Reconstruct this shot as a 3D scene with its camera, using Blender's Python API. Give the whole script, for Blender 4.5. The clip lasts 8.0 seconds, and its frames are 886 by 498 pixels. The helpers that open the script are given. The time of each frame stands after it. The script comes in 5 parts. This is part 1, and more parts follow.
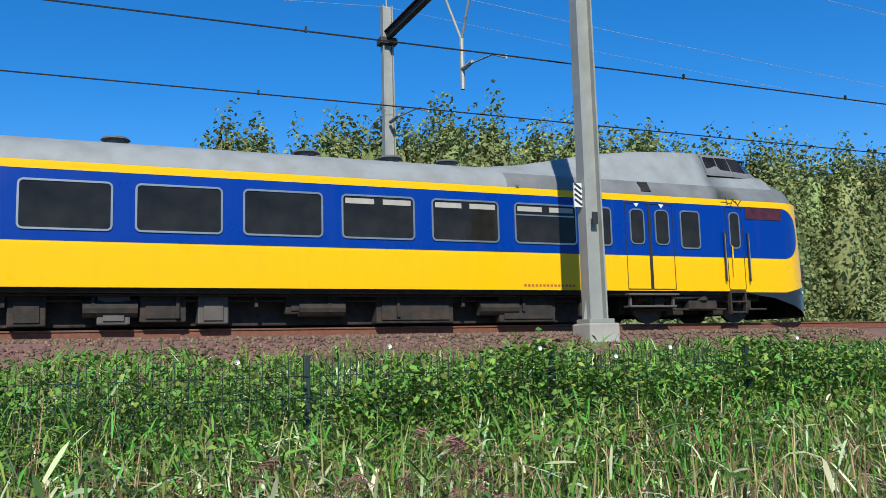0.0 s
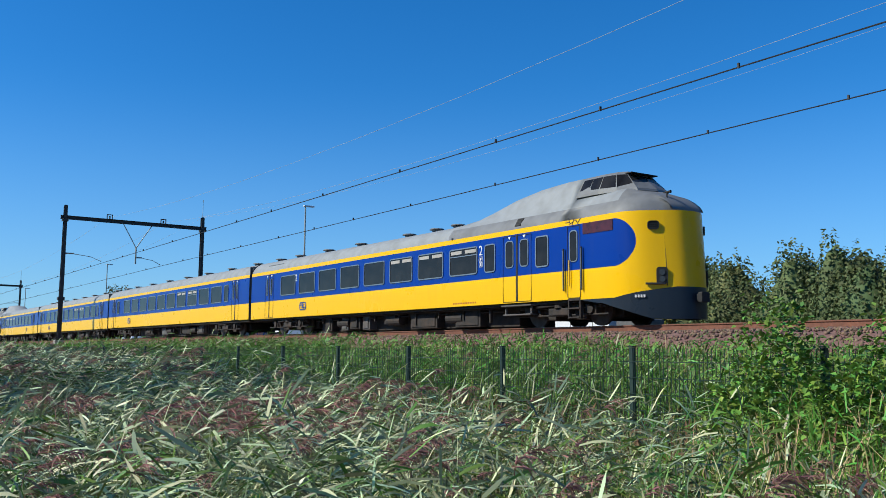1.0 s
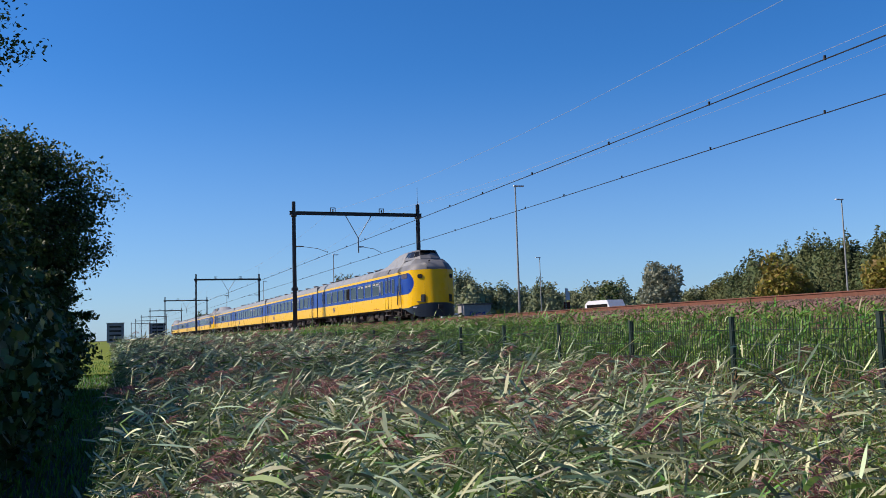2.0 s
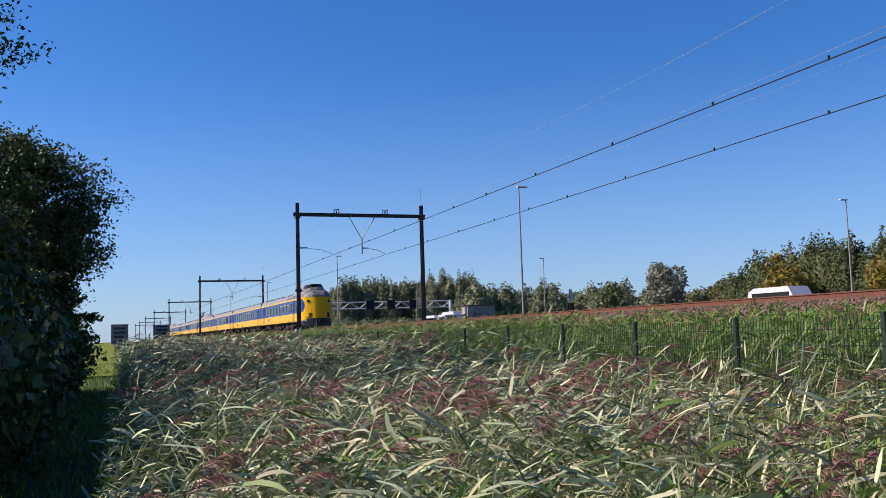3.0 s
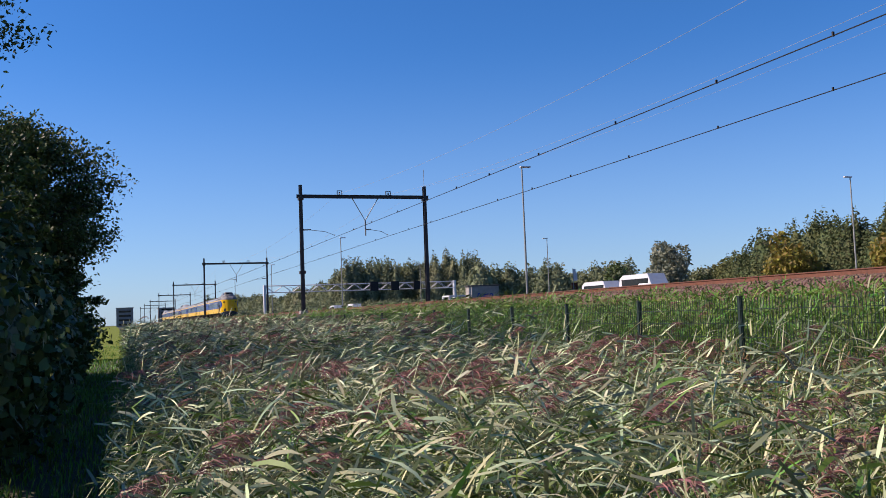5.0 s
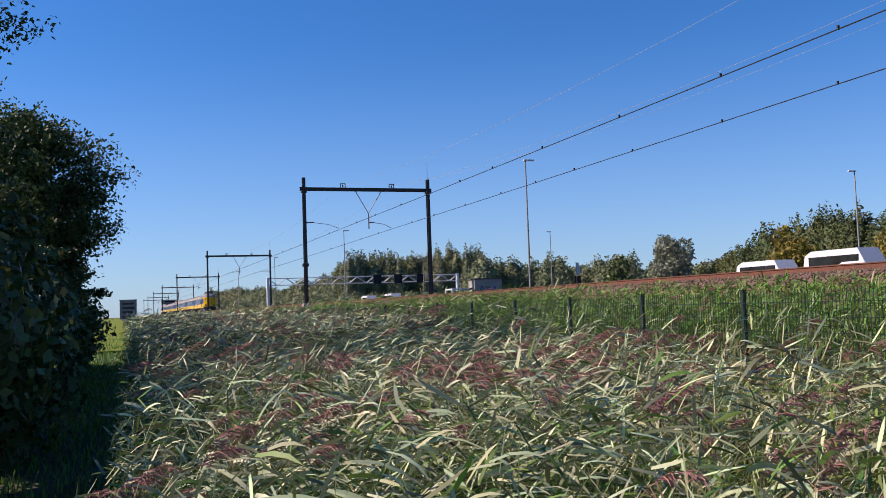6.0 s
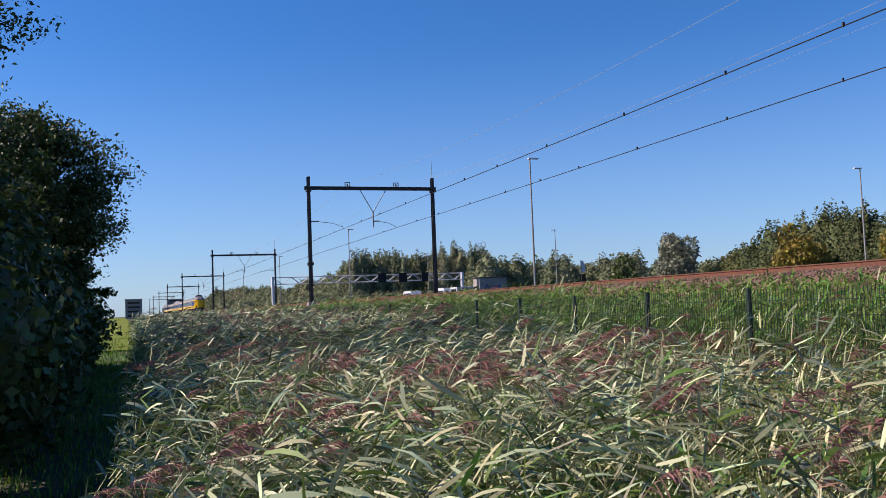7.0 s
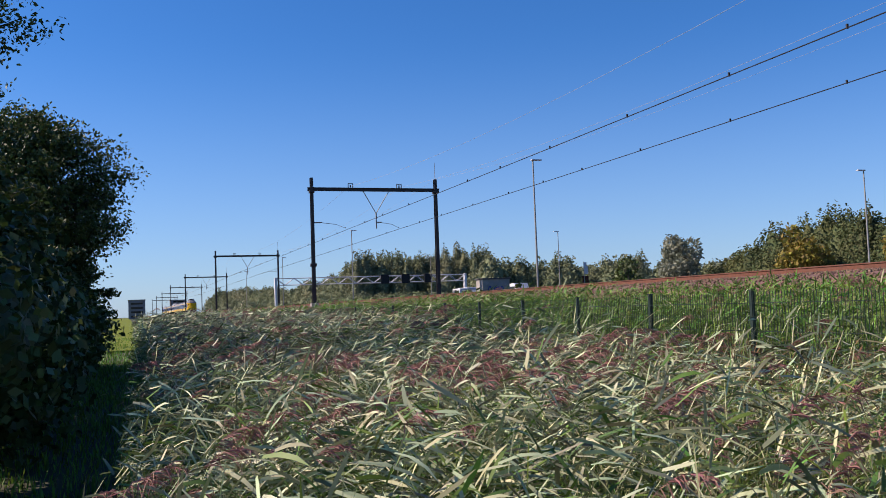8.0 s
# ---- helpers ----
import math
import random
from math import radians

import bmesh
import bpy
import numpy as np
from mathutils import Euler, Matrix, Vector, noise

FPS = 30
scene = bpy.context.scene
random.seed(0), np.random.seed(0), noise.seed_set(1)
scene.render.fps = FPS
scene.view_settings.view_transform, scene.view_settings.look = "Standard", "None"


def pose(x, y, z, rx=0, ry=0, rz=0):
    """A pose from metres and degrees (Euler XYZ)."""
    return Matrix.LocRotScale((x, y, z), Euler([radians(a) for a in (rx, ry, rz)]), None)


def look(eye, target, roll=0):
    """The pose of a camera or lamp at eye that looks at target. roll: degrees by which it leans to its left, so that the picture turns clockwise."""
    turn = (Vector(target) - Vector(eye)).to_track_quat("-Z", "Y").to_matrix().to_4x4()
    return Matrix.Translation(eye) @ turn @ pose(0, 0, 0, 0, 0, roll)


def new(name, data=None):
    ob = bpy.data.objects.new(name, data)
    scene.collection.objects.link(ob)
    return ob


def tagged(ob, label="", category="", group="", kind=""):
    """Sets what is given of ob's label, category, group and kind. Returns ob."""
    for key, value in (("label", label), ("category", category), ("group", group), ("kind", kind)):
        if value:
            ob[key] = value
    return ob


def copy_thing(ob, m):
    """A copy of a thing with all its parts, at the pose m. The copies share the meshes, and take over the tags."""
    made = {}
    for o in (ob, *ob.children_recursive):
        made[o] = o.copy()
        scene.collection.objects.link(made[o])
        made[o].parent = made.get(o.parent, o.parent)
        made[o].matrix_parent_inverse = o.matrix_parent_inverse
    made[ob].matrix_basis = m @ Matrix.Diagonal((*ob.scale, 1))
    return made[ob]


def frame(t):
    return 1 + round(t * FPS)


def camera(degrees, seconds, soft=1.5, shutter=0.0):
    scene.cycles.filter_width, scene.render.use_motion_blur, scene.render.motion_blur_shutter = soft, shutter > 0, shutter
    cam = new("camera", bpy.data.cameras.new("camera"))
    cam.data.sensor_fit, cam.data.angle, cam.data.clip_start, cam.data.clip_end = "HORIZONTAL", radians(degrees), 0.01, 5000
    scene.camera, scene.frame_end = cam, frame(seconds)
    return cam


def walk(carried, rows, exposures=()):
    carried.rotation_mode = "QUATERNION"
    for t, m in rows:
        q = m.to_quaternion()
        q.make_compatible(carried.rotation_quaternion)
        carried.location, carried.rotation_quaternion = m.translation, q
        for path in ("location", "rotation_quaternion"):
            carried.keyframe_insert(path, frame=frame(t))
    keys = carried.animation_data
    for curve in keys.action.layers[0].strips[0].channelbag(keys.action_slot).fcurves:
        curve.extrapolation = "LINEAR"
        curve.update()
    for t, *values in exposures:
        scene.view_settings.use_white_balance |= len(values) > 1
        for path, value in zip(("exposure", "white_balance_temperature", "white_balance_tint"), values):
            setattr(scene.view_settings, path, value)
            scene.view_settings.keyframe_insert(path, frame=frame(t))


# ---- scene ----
cam = camera(52.73, 8.0, soft=0.55)
# seconds, yaw, pitch, roll; yaw 0 looks square across the track (+y), +90 along it to the left (-x)
TURNS = [
    (0.0, -23.65, 7.08, 1.61), (0.1, -16.13, 7.56, 1.80), (0.2, -8.55, 7.95, 1.36), (0.3, 0.04, 8.38, 0.60),
    (0.5, 19.53, 8.71, -0.72), (0.7, 36.82, 8.21, -1.42), (0.8, 44.71, 7.68, -1.29), (1.0, 55.69, 6.50, -0.42),
    (1.2, 62.0, 5.65, 0.1), (1.5, 66.41, 5.11, 0.68), (2.0, 69.48, 5.22, 1.67), (2.5, 69.75, 5.3, 1.75), (3.0, 69.72, 5.3, 1.75),
    (3.5, 69.70, 5.20, 1.80), (4.0, 69.68, 4.74, 2.27), (4.5, 69.88, 4.41, 2.32), (5.2, 70.0, 3.95, 2.15),
    (6.0, 70.17, 3.64, 2.03), (6.5, 70.43, 3.74, 2.55), (7.0, 70.48, 3.56, 2.17), (7.5, 70.61, 3.60, 2.44), (8.0, 70.66, 3.65, 2.05)]
ARM, EYE = 0.27, -0.685


def stand(yaw, pitch, roll):
    a = radians(yaw)
    return pose(-ARM * math.sin(a), ARM * math.cos(a), EYE, 90 + pitch, roll, yaw)


walk(cam, [(t, stand(y, p, r)) for t, y, p, r in TURNS], [(0.0, 0.46, 6400, 5), (1.0, 0.46, 6400, 5), (2.0, 0.40, 7000, 20), (3.3, 0.46, 7300, 28), (8.0, 0.48, 7350, 28)])

# ---- light ----
SUN = Vector((-0.29, -0.72, 0.62)).normalized()
world = bpy.data.worlds.new("sky")
scene.world = world
world.use_nodes = True
wn = world.node_tree.nodes
sky = wn.new("ShaderNodeTexSky")
sky.sky_type, sky.sun_disc = "NISHITA", False
sky.sun_elevation = math.asin(SUN.z)
sky.sun_rotation = math.atan2(SUN.x, SUN.y)
sky.air_density, sky.dust_density, sky.ozone_density = 1.0, 0.25, 3.0
wn["Background"].inputs["Strength"].default_value = 0.07
tint = wn.new("ShaderNodeMixRGB")
tint.blend_type, tint.inputs["Fac"].default_value, tint.inputs["Color2"].default_value = "MULTIPLY", 1.0, (0.70, 1.08, 1.53, 1)
deep = wn.new("ShaderNodeHueSaturation")
deep.inputs["Saturation"].default_value = 1.13
world.node_tree.links.new(sky.outputs[0], tint.inputs["Color1"])
world.node_tree.links.new(tint.outputs[0], deep.inputs["Color"])
# pale haze towards the horizon
aim = wn.new("ShaderNodeTexCoord")
split = wn.new("ShaderNodeSeparateXYZ")
low_sky = wn.new("ShaderNodeMapRange")
low_sky.interpolation_type = "SMOOTHSTEP"
low_sky.inputs["From Min"].default_value, low_sky.inputs["From Max"].default_value = -0.02, 0.30
low_sky.inputs["To Min"].default_value, low_sky.inputs["To Max"].default_value = 0.38, 0.0
haze = wn.new("ShaderNodeMixRGB")
haze.inputs["Color2"].default_value = (3.6, 5.9, 9.4, 1)
world.node_tree.links.new(aim.outputs["Generated"], split.inputs[0])
world.node_tree.links.new(split.outputs["Z"], low_sky.inputs["Value"])
world.node_tree.links.new(low_sky.outputs[0], haze.inputs["Fac"])
world.node_tree.links.new(deep.outputs[0], haze.inputs["Color1"])
world.node_tree.links.new(haze.outputs[0], wn["Background"].inputs["Color"])
sun = new("sun", bpy.data.lights.new("sun", "SUN"))
sun.data.energy, sun.data.angle, sun.data.color = 5.0, radians(0.53), (1.0, 0.94, 0.84)
sun.matrix_world = look(SUN * 100, (0, 0, 0))
scene.view_settings.exposure = 0.0


# ---- materials ----
def mat(name, color, rough=0.6, metal=0.0, vary=0.15, size=4.0, bump=0.0, bump_size=60.0, stain=None, stain_size=1.2, stain_amount=0.4,
        per_piece="", spread=0.2, spec=0.5, translucent=0.0):
    """A surface: its colour, varied by fine noise, by stains and from piece to piece."""
    m = bpy.data.materials.new(name)
    m.use_nodes = True
    nt, b = m.node_tree, m.node_tree.nodes["Principled BSDF"]
    n, l = nt.nodes, nt.links
    tc = n.new("ShaderNodeTexCoord")
    fine = n.new("ShaderNodeTexNoise")
    fine.inputs["Scale"].default_value, fine.inputs["Detail"].default_value = size, 6
    l.new(tc.outputs["Object"], fine.inputs["Vector"])
    ramp = n.new("ShaderNodeMapRange")
    ramp.inputs["From Min"].default_value, ramp.inputs["From Max"].default_value = 0.25, 0.75
    ramp.inputs["To Min"].default_value, ramp.inputs["To Max"].default_value = 1 - vary, 1 + vary
    l.new(fine.outputs["Fac"], ramp.inputs["Value"])
    scale = n.new("ShaderNodeVectorMath")
    scale.operation = "SCALE"
    scale.inputs[0].default_value = color
    l.new(ramp.outputs[0], scale.inputs["Scale"])
    out = scale.outputs[0]
    if stain:
        big = n.new("ShaderNodeTexNoise")
        big.inputs["Scale"].default_value, big.inputs["Detail"].default_value = stain_size, 5
        l.new(tc.outputs["Object"], big.inputs["Vector"])
        r2 = n.new("ShaderNodeMapRange")
        r2.inputs["From Min"].default_value, r2.inputs["From Max"].default_value = 0.45, 0.7
        r2.inputs["To Max"].default_value = stain_amount
        l.new(big.outputs["Fac"], r2.inputs["Value"])
        mix = n.new("ShaderNodeMixRGB")
        mix.inputs["Color2"].default_value = (*stain, 1)
        l.new(r2.outputs[0], mix.inputs["Fac"])
        l.new(out, mix.inputs["Color1"])
        out = mix.outputs[0]
    if per_piece:
        if per_piece == "object":
            src = n.new("ShaderNodeObjectInfo").outputs["Random"]
        else:
            src = n.new("ShaderNodeNewGeometry").outputs["Random Per Island"]
        hs = n.new("ShaderNodeHueSaturation")
        v = n.new("ShaderNodeMapRange")
        v.inputs["To Min"].default_value, v.inputs["To Max"].default_value = 1 - spread, 1 + spread
        l.new(src, v.inputs["Value"])
        l.new(v.outputs[0], hs.inputs["Value"])
        h = n.new("ShaderNodeMapRange")
        h.inputs["To Min"].default_value, h.inputs["To Max"].default_value = 0.5 - spread * 0.09, 0.5 + spread * 0.09
        w = n.new("ShaderNodeMath")
        w.operation, w.inputs[1].default_value = "MULTIPLY", 7.13
        fr = n.new("ShaderNodeMath")
        fr.operation = "FRACT"
        l.new(src, w.inputs[0])
        l.new(w.outputs[0], fr.inputs[0])
        l.new(fr.outputs[0], h.inputs["Value"])
        l.new(h.outputs[0], hs.inputs["Hue"])
        l.new(out, hs.inputs["Color"])
        out = hs.outputs[0]
    l.new(out, b.inputs["Base Color"])
    b.inputs["Roughness"].default_value, b.inputs["Metallic"].default_value = rough, metal
    b.inputs["Specular IOR Level"].default_value = spec
    if bump:
        f2 = n.new("ShaderNodeTexNoise")
        f2.inputs["Scale"].default_value, f2.inputs["Detail"].default_value = bump_size, 4
        l.new(tc.outputs["Object"], f2.inputs["Vector"])
        bp = n.new("ShaderNodeBump")
        bp.inputs["Strength"].default_value, bp.inputs["Distance"].default_value = bump, 0.02
        l.new(f2.outputs["Fac"], bp.inputs["Height"])
        l.new(bp.outputs[0], b.inputs["Normal"])
    if translucent:
        tr = n.new("ShaderNodeBsdfTranslucent")
        l.new(out, tr.inputs["Color"])
        ms = n.new("ShaderNodeMixShader")
        ms.inputs[0].default_value = translucent
        l.new(b.outputs[0], ms.inputs[1])
        l.new(tr.outputs[0], ms.inputs[2])
        l.new(ms.outputs[0], n["Material Output"].inputs["Surface"])
    return m


YELLOW, BLUE, NAVY = (0.66, 0.38, 0.0), (0.0, 0.027, 0.215), (0.014, 0.02, 0.03)


def livery(name, nose):
    """Car paint: yellow below, a blue band with a rounded end at the nose, a dark lower apron that rises to the front."""
    m = bpy.data.materials.new(name)
    m.use_nodes = True
    nt, b = m.node_tree, m.node_tree.nodes["Principled BSDF"]
    n, l = nt.nodes, nt.links
    tc = n.new("ShaderNodeTexCoord")
    xyz = n.new("ShaderNodeSeparateXYZ")
    l.new(tc.outputs["Object"], xyz.inputs[0])

    def op(kind, a, c):
        k = n.new("ShaderNodeMath")
        k.operation = kind
        for i, v in enumerate((a, c)):
            if isinstance(v, (int, float)):
                k.inputs[i].default_value = v
            else:
                l.new(v, k.inputs[i])
        return k.outputs[0]
    X, Z = xyz.outputs["X"], xyz.outputs["Z"]
    band = op("MULTIPLY", op("GREATER_THAN", Z, 1.475), op("LESS_THAN", Z, 2.695))
    if nose:
        past = op("MAXIMUM", op("SUBTRACT", X, -3.62), 0.0)
        up = op("SUBTRACT", Z, 2.085)
        far = op("SQRT", op("ADD", op("MULTIPLY", past, past), op("MULTIPLY", up, up)), 0.0)
        band = op("LESS_THAN", far, 0.61)
    noise_ = n.new("ShaderNodeTexNoise")
    noise_.inputs["Scale"].default_value, noise_.inputs["Detail"].default_value = 1.1, 6
    l.new(tc.outputs["Object"], noise_.inputs["Vector"])
    mix = n.new("ShaderNodeMixRGB")
    mix.inputs["Color1"].default_value, mix.inputs["Color2"].default_value = (*YELLOW, 1), (*BLUE, 1)
    l.new(band, mix.inputs["Fac"])
    out = mix.outputs[0]
    if nose:
        rise = n.new("ShaderNodeMapRange")
        rise.inputs["From Min"].default_value, rise.inputs["From Max"].default_value = -3.6, -2.3
        rise.inputs["To Min"].default_value, rise.inputs["To Max"].default_value = 0.68, 0.93
        l.new(X, rise.inputs["Value"])
        low = op("LESS_THAN", Z, rise.outputs[0])
        m2 = n.new("ShaderNodeMixRGB")
        m2.inputs["Color2"].default_value = (*NAVY, 1)
        l.new(low, m2.inputs["Fac"])
        l.new(out, m2.inputs["Color1"])
        out = m2.outputs[0]
    # road dirt in faint streaks
    streak = n.new("ShaderNodeMapping")
    streak.inputs["Scale"].default_value = (3.0, 1.0, 0.35)
    l.new(tc.outputs["Object"], streak.inputs["Vector"])
    n2 = n.new("ShaderNodeTexNoise")
    n2.inputs["Scale"].default_value, n2.inputs["Detail"].default_value = 2.5, 8
    l.new(streak.outputs[0], n2.inputs["Vector"])
    r = n.new("ShaderNodeMapRange")
    r.inputs["From Min"].default_value, r.inputs["From Max"].default_value, r.inputs["To Max"].default_value = 0.5, 0.85, 0.06
    l.new(n2.outputs["Fac"], r.inputs["Value"])
    m3 = n.new("ShaderNodeMixRGB")
    m3.inputs["Color2"].default_value = (0.11, 0.085, 0.05, 1)
    l.new(r.outputs[0], m3.inputs["Fac"])
    l.new(out, m3.inputs["Color1"])
    l.new(m3.outputs[0], b.inputs["Base Color"])
    rr = n.new("ShaderNodeMapRange")
    rr.inputs["To Min"].default_value, rr.inputs["To Max"].default_value = 0.2, 0.4
    l.new(noise_.outputs["Fac"], rr.inputs["Value"])
    l.new(rr.outputs[0], b.inputs["Roughness"])
    b.inputs["Specular IOR Level"].default_value = 0.22
    return m


M = dict(
    cab_paint=livery("cab_paint", True), car_paint=livery("car_paint", False),
    roof=mat("roof_grey", (0.205, 0.218, 0.226), 0.6, vary=0.1, size=2, stain=(0.14, 0.14, 0.135), stain_size=2.2, stain_amount=0.45, spec=0.3),
    turret=mat("turret_grey", (0.0864, 0.09, 0.0936), 0.5, vary=0.15, stain=(0.0648, 0.0612, 0.0576), stain_size=1.5),
    glass=mat("dark_glass", (0.014, 0.013, 0.012), 0.05, vary=0.6, size=1.8, spec=0.2),
    steel=mat("window_steel", (0.302, 0.31, 0.324), 0.35, 0.8, vary=0.1),
    rubber=mat("black_rubber", (0.00864, 0.00864, 0.00936), 0.8, vary=0.3),
    under=mat("underframe_grime", (0.016, 0.013, 0.011), 0.85, vary=0.4, size=6, stain=(0.0648, 0.036, 0.0216), stain_size=3, bump=0.4, bump_size=30),
    boxgrey=mat("box_grey", (0.07, 0.068, 0.066), 0.7, vary=0.25, stain=(0.0576, 0.036, 0.0252)),
    wheel=mat("wheel_steel", (0.0648, 0.0504, 0.0432), 0.6, 0.6, vary=0.3),
    white=mat("white_paint", (0.54, 0.547, 0.562), 0.5, vary=0.05),
    bluemark=mat("blue_mark", BLUE, 0.4, vary=0.05),
    blackmark=mat("black_mark", (0.0144, 0.0144, 0.018), 0.6, vary=0.2),
    redtext=mat("red_text", (0.324, 0.0864, 0.0144), 0.6, vary=0.1),
    display=mat("display_red", (0.0504, 0.00864, 0.0101), 0.25, vary=0.5, size=5),
    yellowpaint=mat("yellow_paint", YELLOW, 0.4, vary=0.06),
    lens=mat("lamp_lens", (0.036, 0.0324, 0.0288), 0.1, vary=0.2),
    galv=mat("galvanised_steel", (0.259, 0.266, 0.252), 0.55, 0.25, vary=0.12, size=3, stain=(0.18, 0.18, 0.144), stain_size=0.7, stain_amount=0.5),
    darksteel=mat("dark_steel", (0.0396, 0.036, 0.036), 0.65, 0.3, vary=0.25),
    wire=mat("copper_wire", (0.0216, 0.0202, 0.0202), 0.6, 0.4, vary=0.2),
    thinwire=mat("bronze_wire", (0.432, 0.432, 0.432), 0.5, 0.5, vary=0.2),
    rail=mat("rusty_rail", (0.144, 0.054, 0.0302), 0.75, 0.2, vary=0.25, size=12, stain=(0.072, 0.0324, 0.0216), stain_size=4),
    railhead=mat("rail_head", (0.302, 0.288, 0.274), 0.25, 0.9, vary=0.1),
    sleeper=mat("sleeper_concrete", (0.194, 0.173, 0.151), 0.9, vary=0.2, stain=(0.0936, 0.0576, 0.036), bump=0.3),
    stone=mat("ballast_stone", (0.125, 0.078, 0.054), 0.95, vary=0.3, size=9, per_piece="island", spread=0.45),
    concrete=mat("concrete", (0.302, 0.288, 0.266), 0.9, vary=0.15, stain=(0.18, 0.158, 0.13), bump=0.3),
    fence=mat("green_fence", (0.00864, 0.0252, 0.0202), 0.5, vary=0.2),
    soil=mat("bank_soil", (0.036, 0.036, 0.0158), 0.95, vary=0.35, size=1.5, stain=(0.036, 0.0576, 0.0144), stain_size=0.25, stain_amount=0.8, bump=0.5, bump_size=8),
    asphalt=mat("asphalt", (0.0432, 0.0432, 0.0446), 0.9, vary=0.2, size=3, stain=(0.0648, 0.0634, 0.0612), bump=0.2),
    grass=mat("grass_green", (0.103, 0.23, 0.031), 0.55, vary=0.25, size=0.8, per_piece="island", spread=0.45, translucent=0.16, spec=0.3),
    straw=mat("dry_straw", (0.36, 0.274, 0.144), 0.75, vary=0.25, size=0.8, per_piece="island", spread=0.35, translucent=0.2, spec=0.2),
    reed=mat("reed_leaf", (0.32, 0.36, 0.205), 0.45, vary=0.2, size=1.0, per_piece="island", spread=0.7, translucent=0.05, spec=0.28),
    reedgreen=mat("green_reed_leaf", (0.095, 0.175, 0.03), 0.5, vary=0.2, size=1.0, per_piece="island", spread=0.45, translucent=0.15, spec=0.4),
    dead=mat("dead_leaf", (0.13, 0.075, 0.04), 0.8, vary=0.3, size=1.0, per_piece="island", spread=0.4, translucent=0.1, spec=0.2),
    reedstem=mat("reed_stem", (0.14, 0.15, 0.06), 0.6, vary=0.2, per_piece="island", spread=0.3),
    plume=mat("reed_plume", (0.27, 0.125, 0.108), 0.8, vary=0.3, per_piece="island", spread=0.4, translucent=0.25),
    vine=mat("vine_leaf", (0.12, 0.215, 0.035), 0.5, vary=0.25, size=1, per_piece="island", spread=0.5, translucent=0.16, spec=0.35),
    flower=mat("white_flower", (0.612, 0.612, 0.612), 0.7, vary=0.05),
    sign=mat("yellow_sign", (0.612, 0.562, 0.0216), 0.6, vary=0.05),
    bark=mat("bark", (0.072, 0.0576, 0.0432), 0.95, vary=0.35, size=8, bump=0.6),
    leaf=mat("tree_leaf", (0.054, 0.0864, 0.0216), 0.5, vary=0.25, size=0.5, per_piece="island", spread=0.45, translucent=0.16, spec=0.3),
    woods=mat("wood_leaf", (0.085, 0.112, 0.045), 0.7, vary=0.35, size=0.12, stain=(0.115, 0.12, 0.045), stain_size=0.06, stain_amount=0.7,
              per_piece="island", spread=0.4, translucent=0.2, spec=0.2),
    # lighter copy of the wood leaf: sunlight is put into the colour
    sunwood=mat("sun_brightened_wood_leaf", (0.20, 0.235, 0.09), 0.7, vary=0.3, size=0.12, stain=(0.115, 0.13, 0.0504), stain_size=0.08, stain_amount=0.7,
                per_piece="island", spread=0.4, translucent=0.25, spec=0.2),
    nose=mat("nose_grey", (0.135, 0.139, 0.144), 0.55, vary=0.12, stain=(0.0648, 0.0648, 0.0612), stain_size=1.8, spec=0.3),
    # paler, greyer wood leaf: the haze of distance is in its colour
    farwood=mat("hazed_wood_leaf", (0.165, 0.20, 0.11), 0.8, vary=0.3, size=0.1, stain=(0.20, 0.19, 0.115), stain_size=0.05, stain_amount=0.7, per_piece="island", spread=0.25, translucent=0.2, spec=0.2),
    poplar=mat("poplar_leaf", (0.18, 0.20, 0.14), 0.6, vary=0.25, size=0.3, per_piece="island", spread=0.35, translucent=0.2, spec=0.3),
    autumn=mat("autumn_leaf", (0.216, 0.18, 0.036), 0.6, vary=0.25, size=0.4, per_piece="island", spread=0.4, translucent=0.25, spec=0.3),
    truckwhite=mat("trailer_white", (0.518, 0.518, 0.518), 0.5, vary=0.06, stain=(0.36, 0.346, 0.317), stain_size=0.5),
    carwhite=mat("car_white", (0.562, 0.569, 0.576), 0.25, vary=0.03),
    carpurple=mat("car_purple", (0.115, 0.072, 0.158), 0.25, vary=0.05),
    building=mat("far_building", (0.158, 0.166, 0.18), 0.8, vary=0.15, size=0.2),
    field=mat("field_grass", (0.15, 0.19, 0.035), 0.95, vary=0.2, size=0.3, spec=0.05),
)


# ---- mesh helpers ----
def mesh_of(name, bm, material, smooth=False):
    me = bpy.data.meshes.new(name)
    bm.to_mesh(me)
    bm.free()
    for k in (material if isinstance(material, (list, tuple)) else [material]):
        me.materials.append(k)
    if smooth:
        for p in me.polygons:
            p.use_smooth = True
    return me


def part(name, bm, material, parent=None, label="", smooth=False):
    ob = new(name, mesh_of(name, bm, material, smooth))
    if parent:
        ob.parent = parent
    return tagged(ob, label)


def share(name, mesh, parent, m):
    ob = new(name, mesh)
    ob.parent = parent
    ob.matrix_basis = m
    return ob


def empty(name):
    ob = new(name)
    ob.empty_display_size = 0.2
    return ob


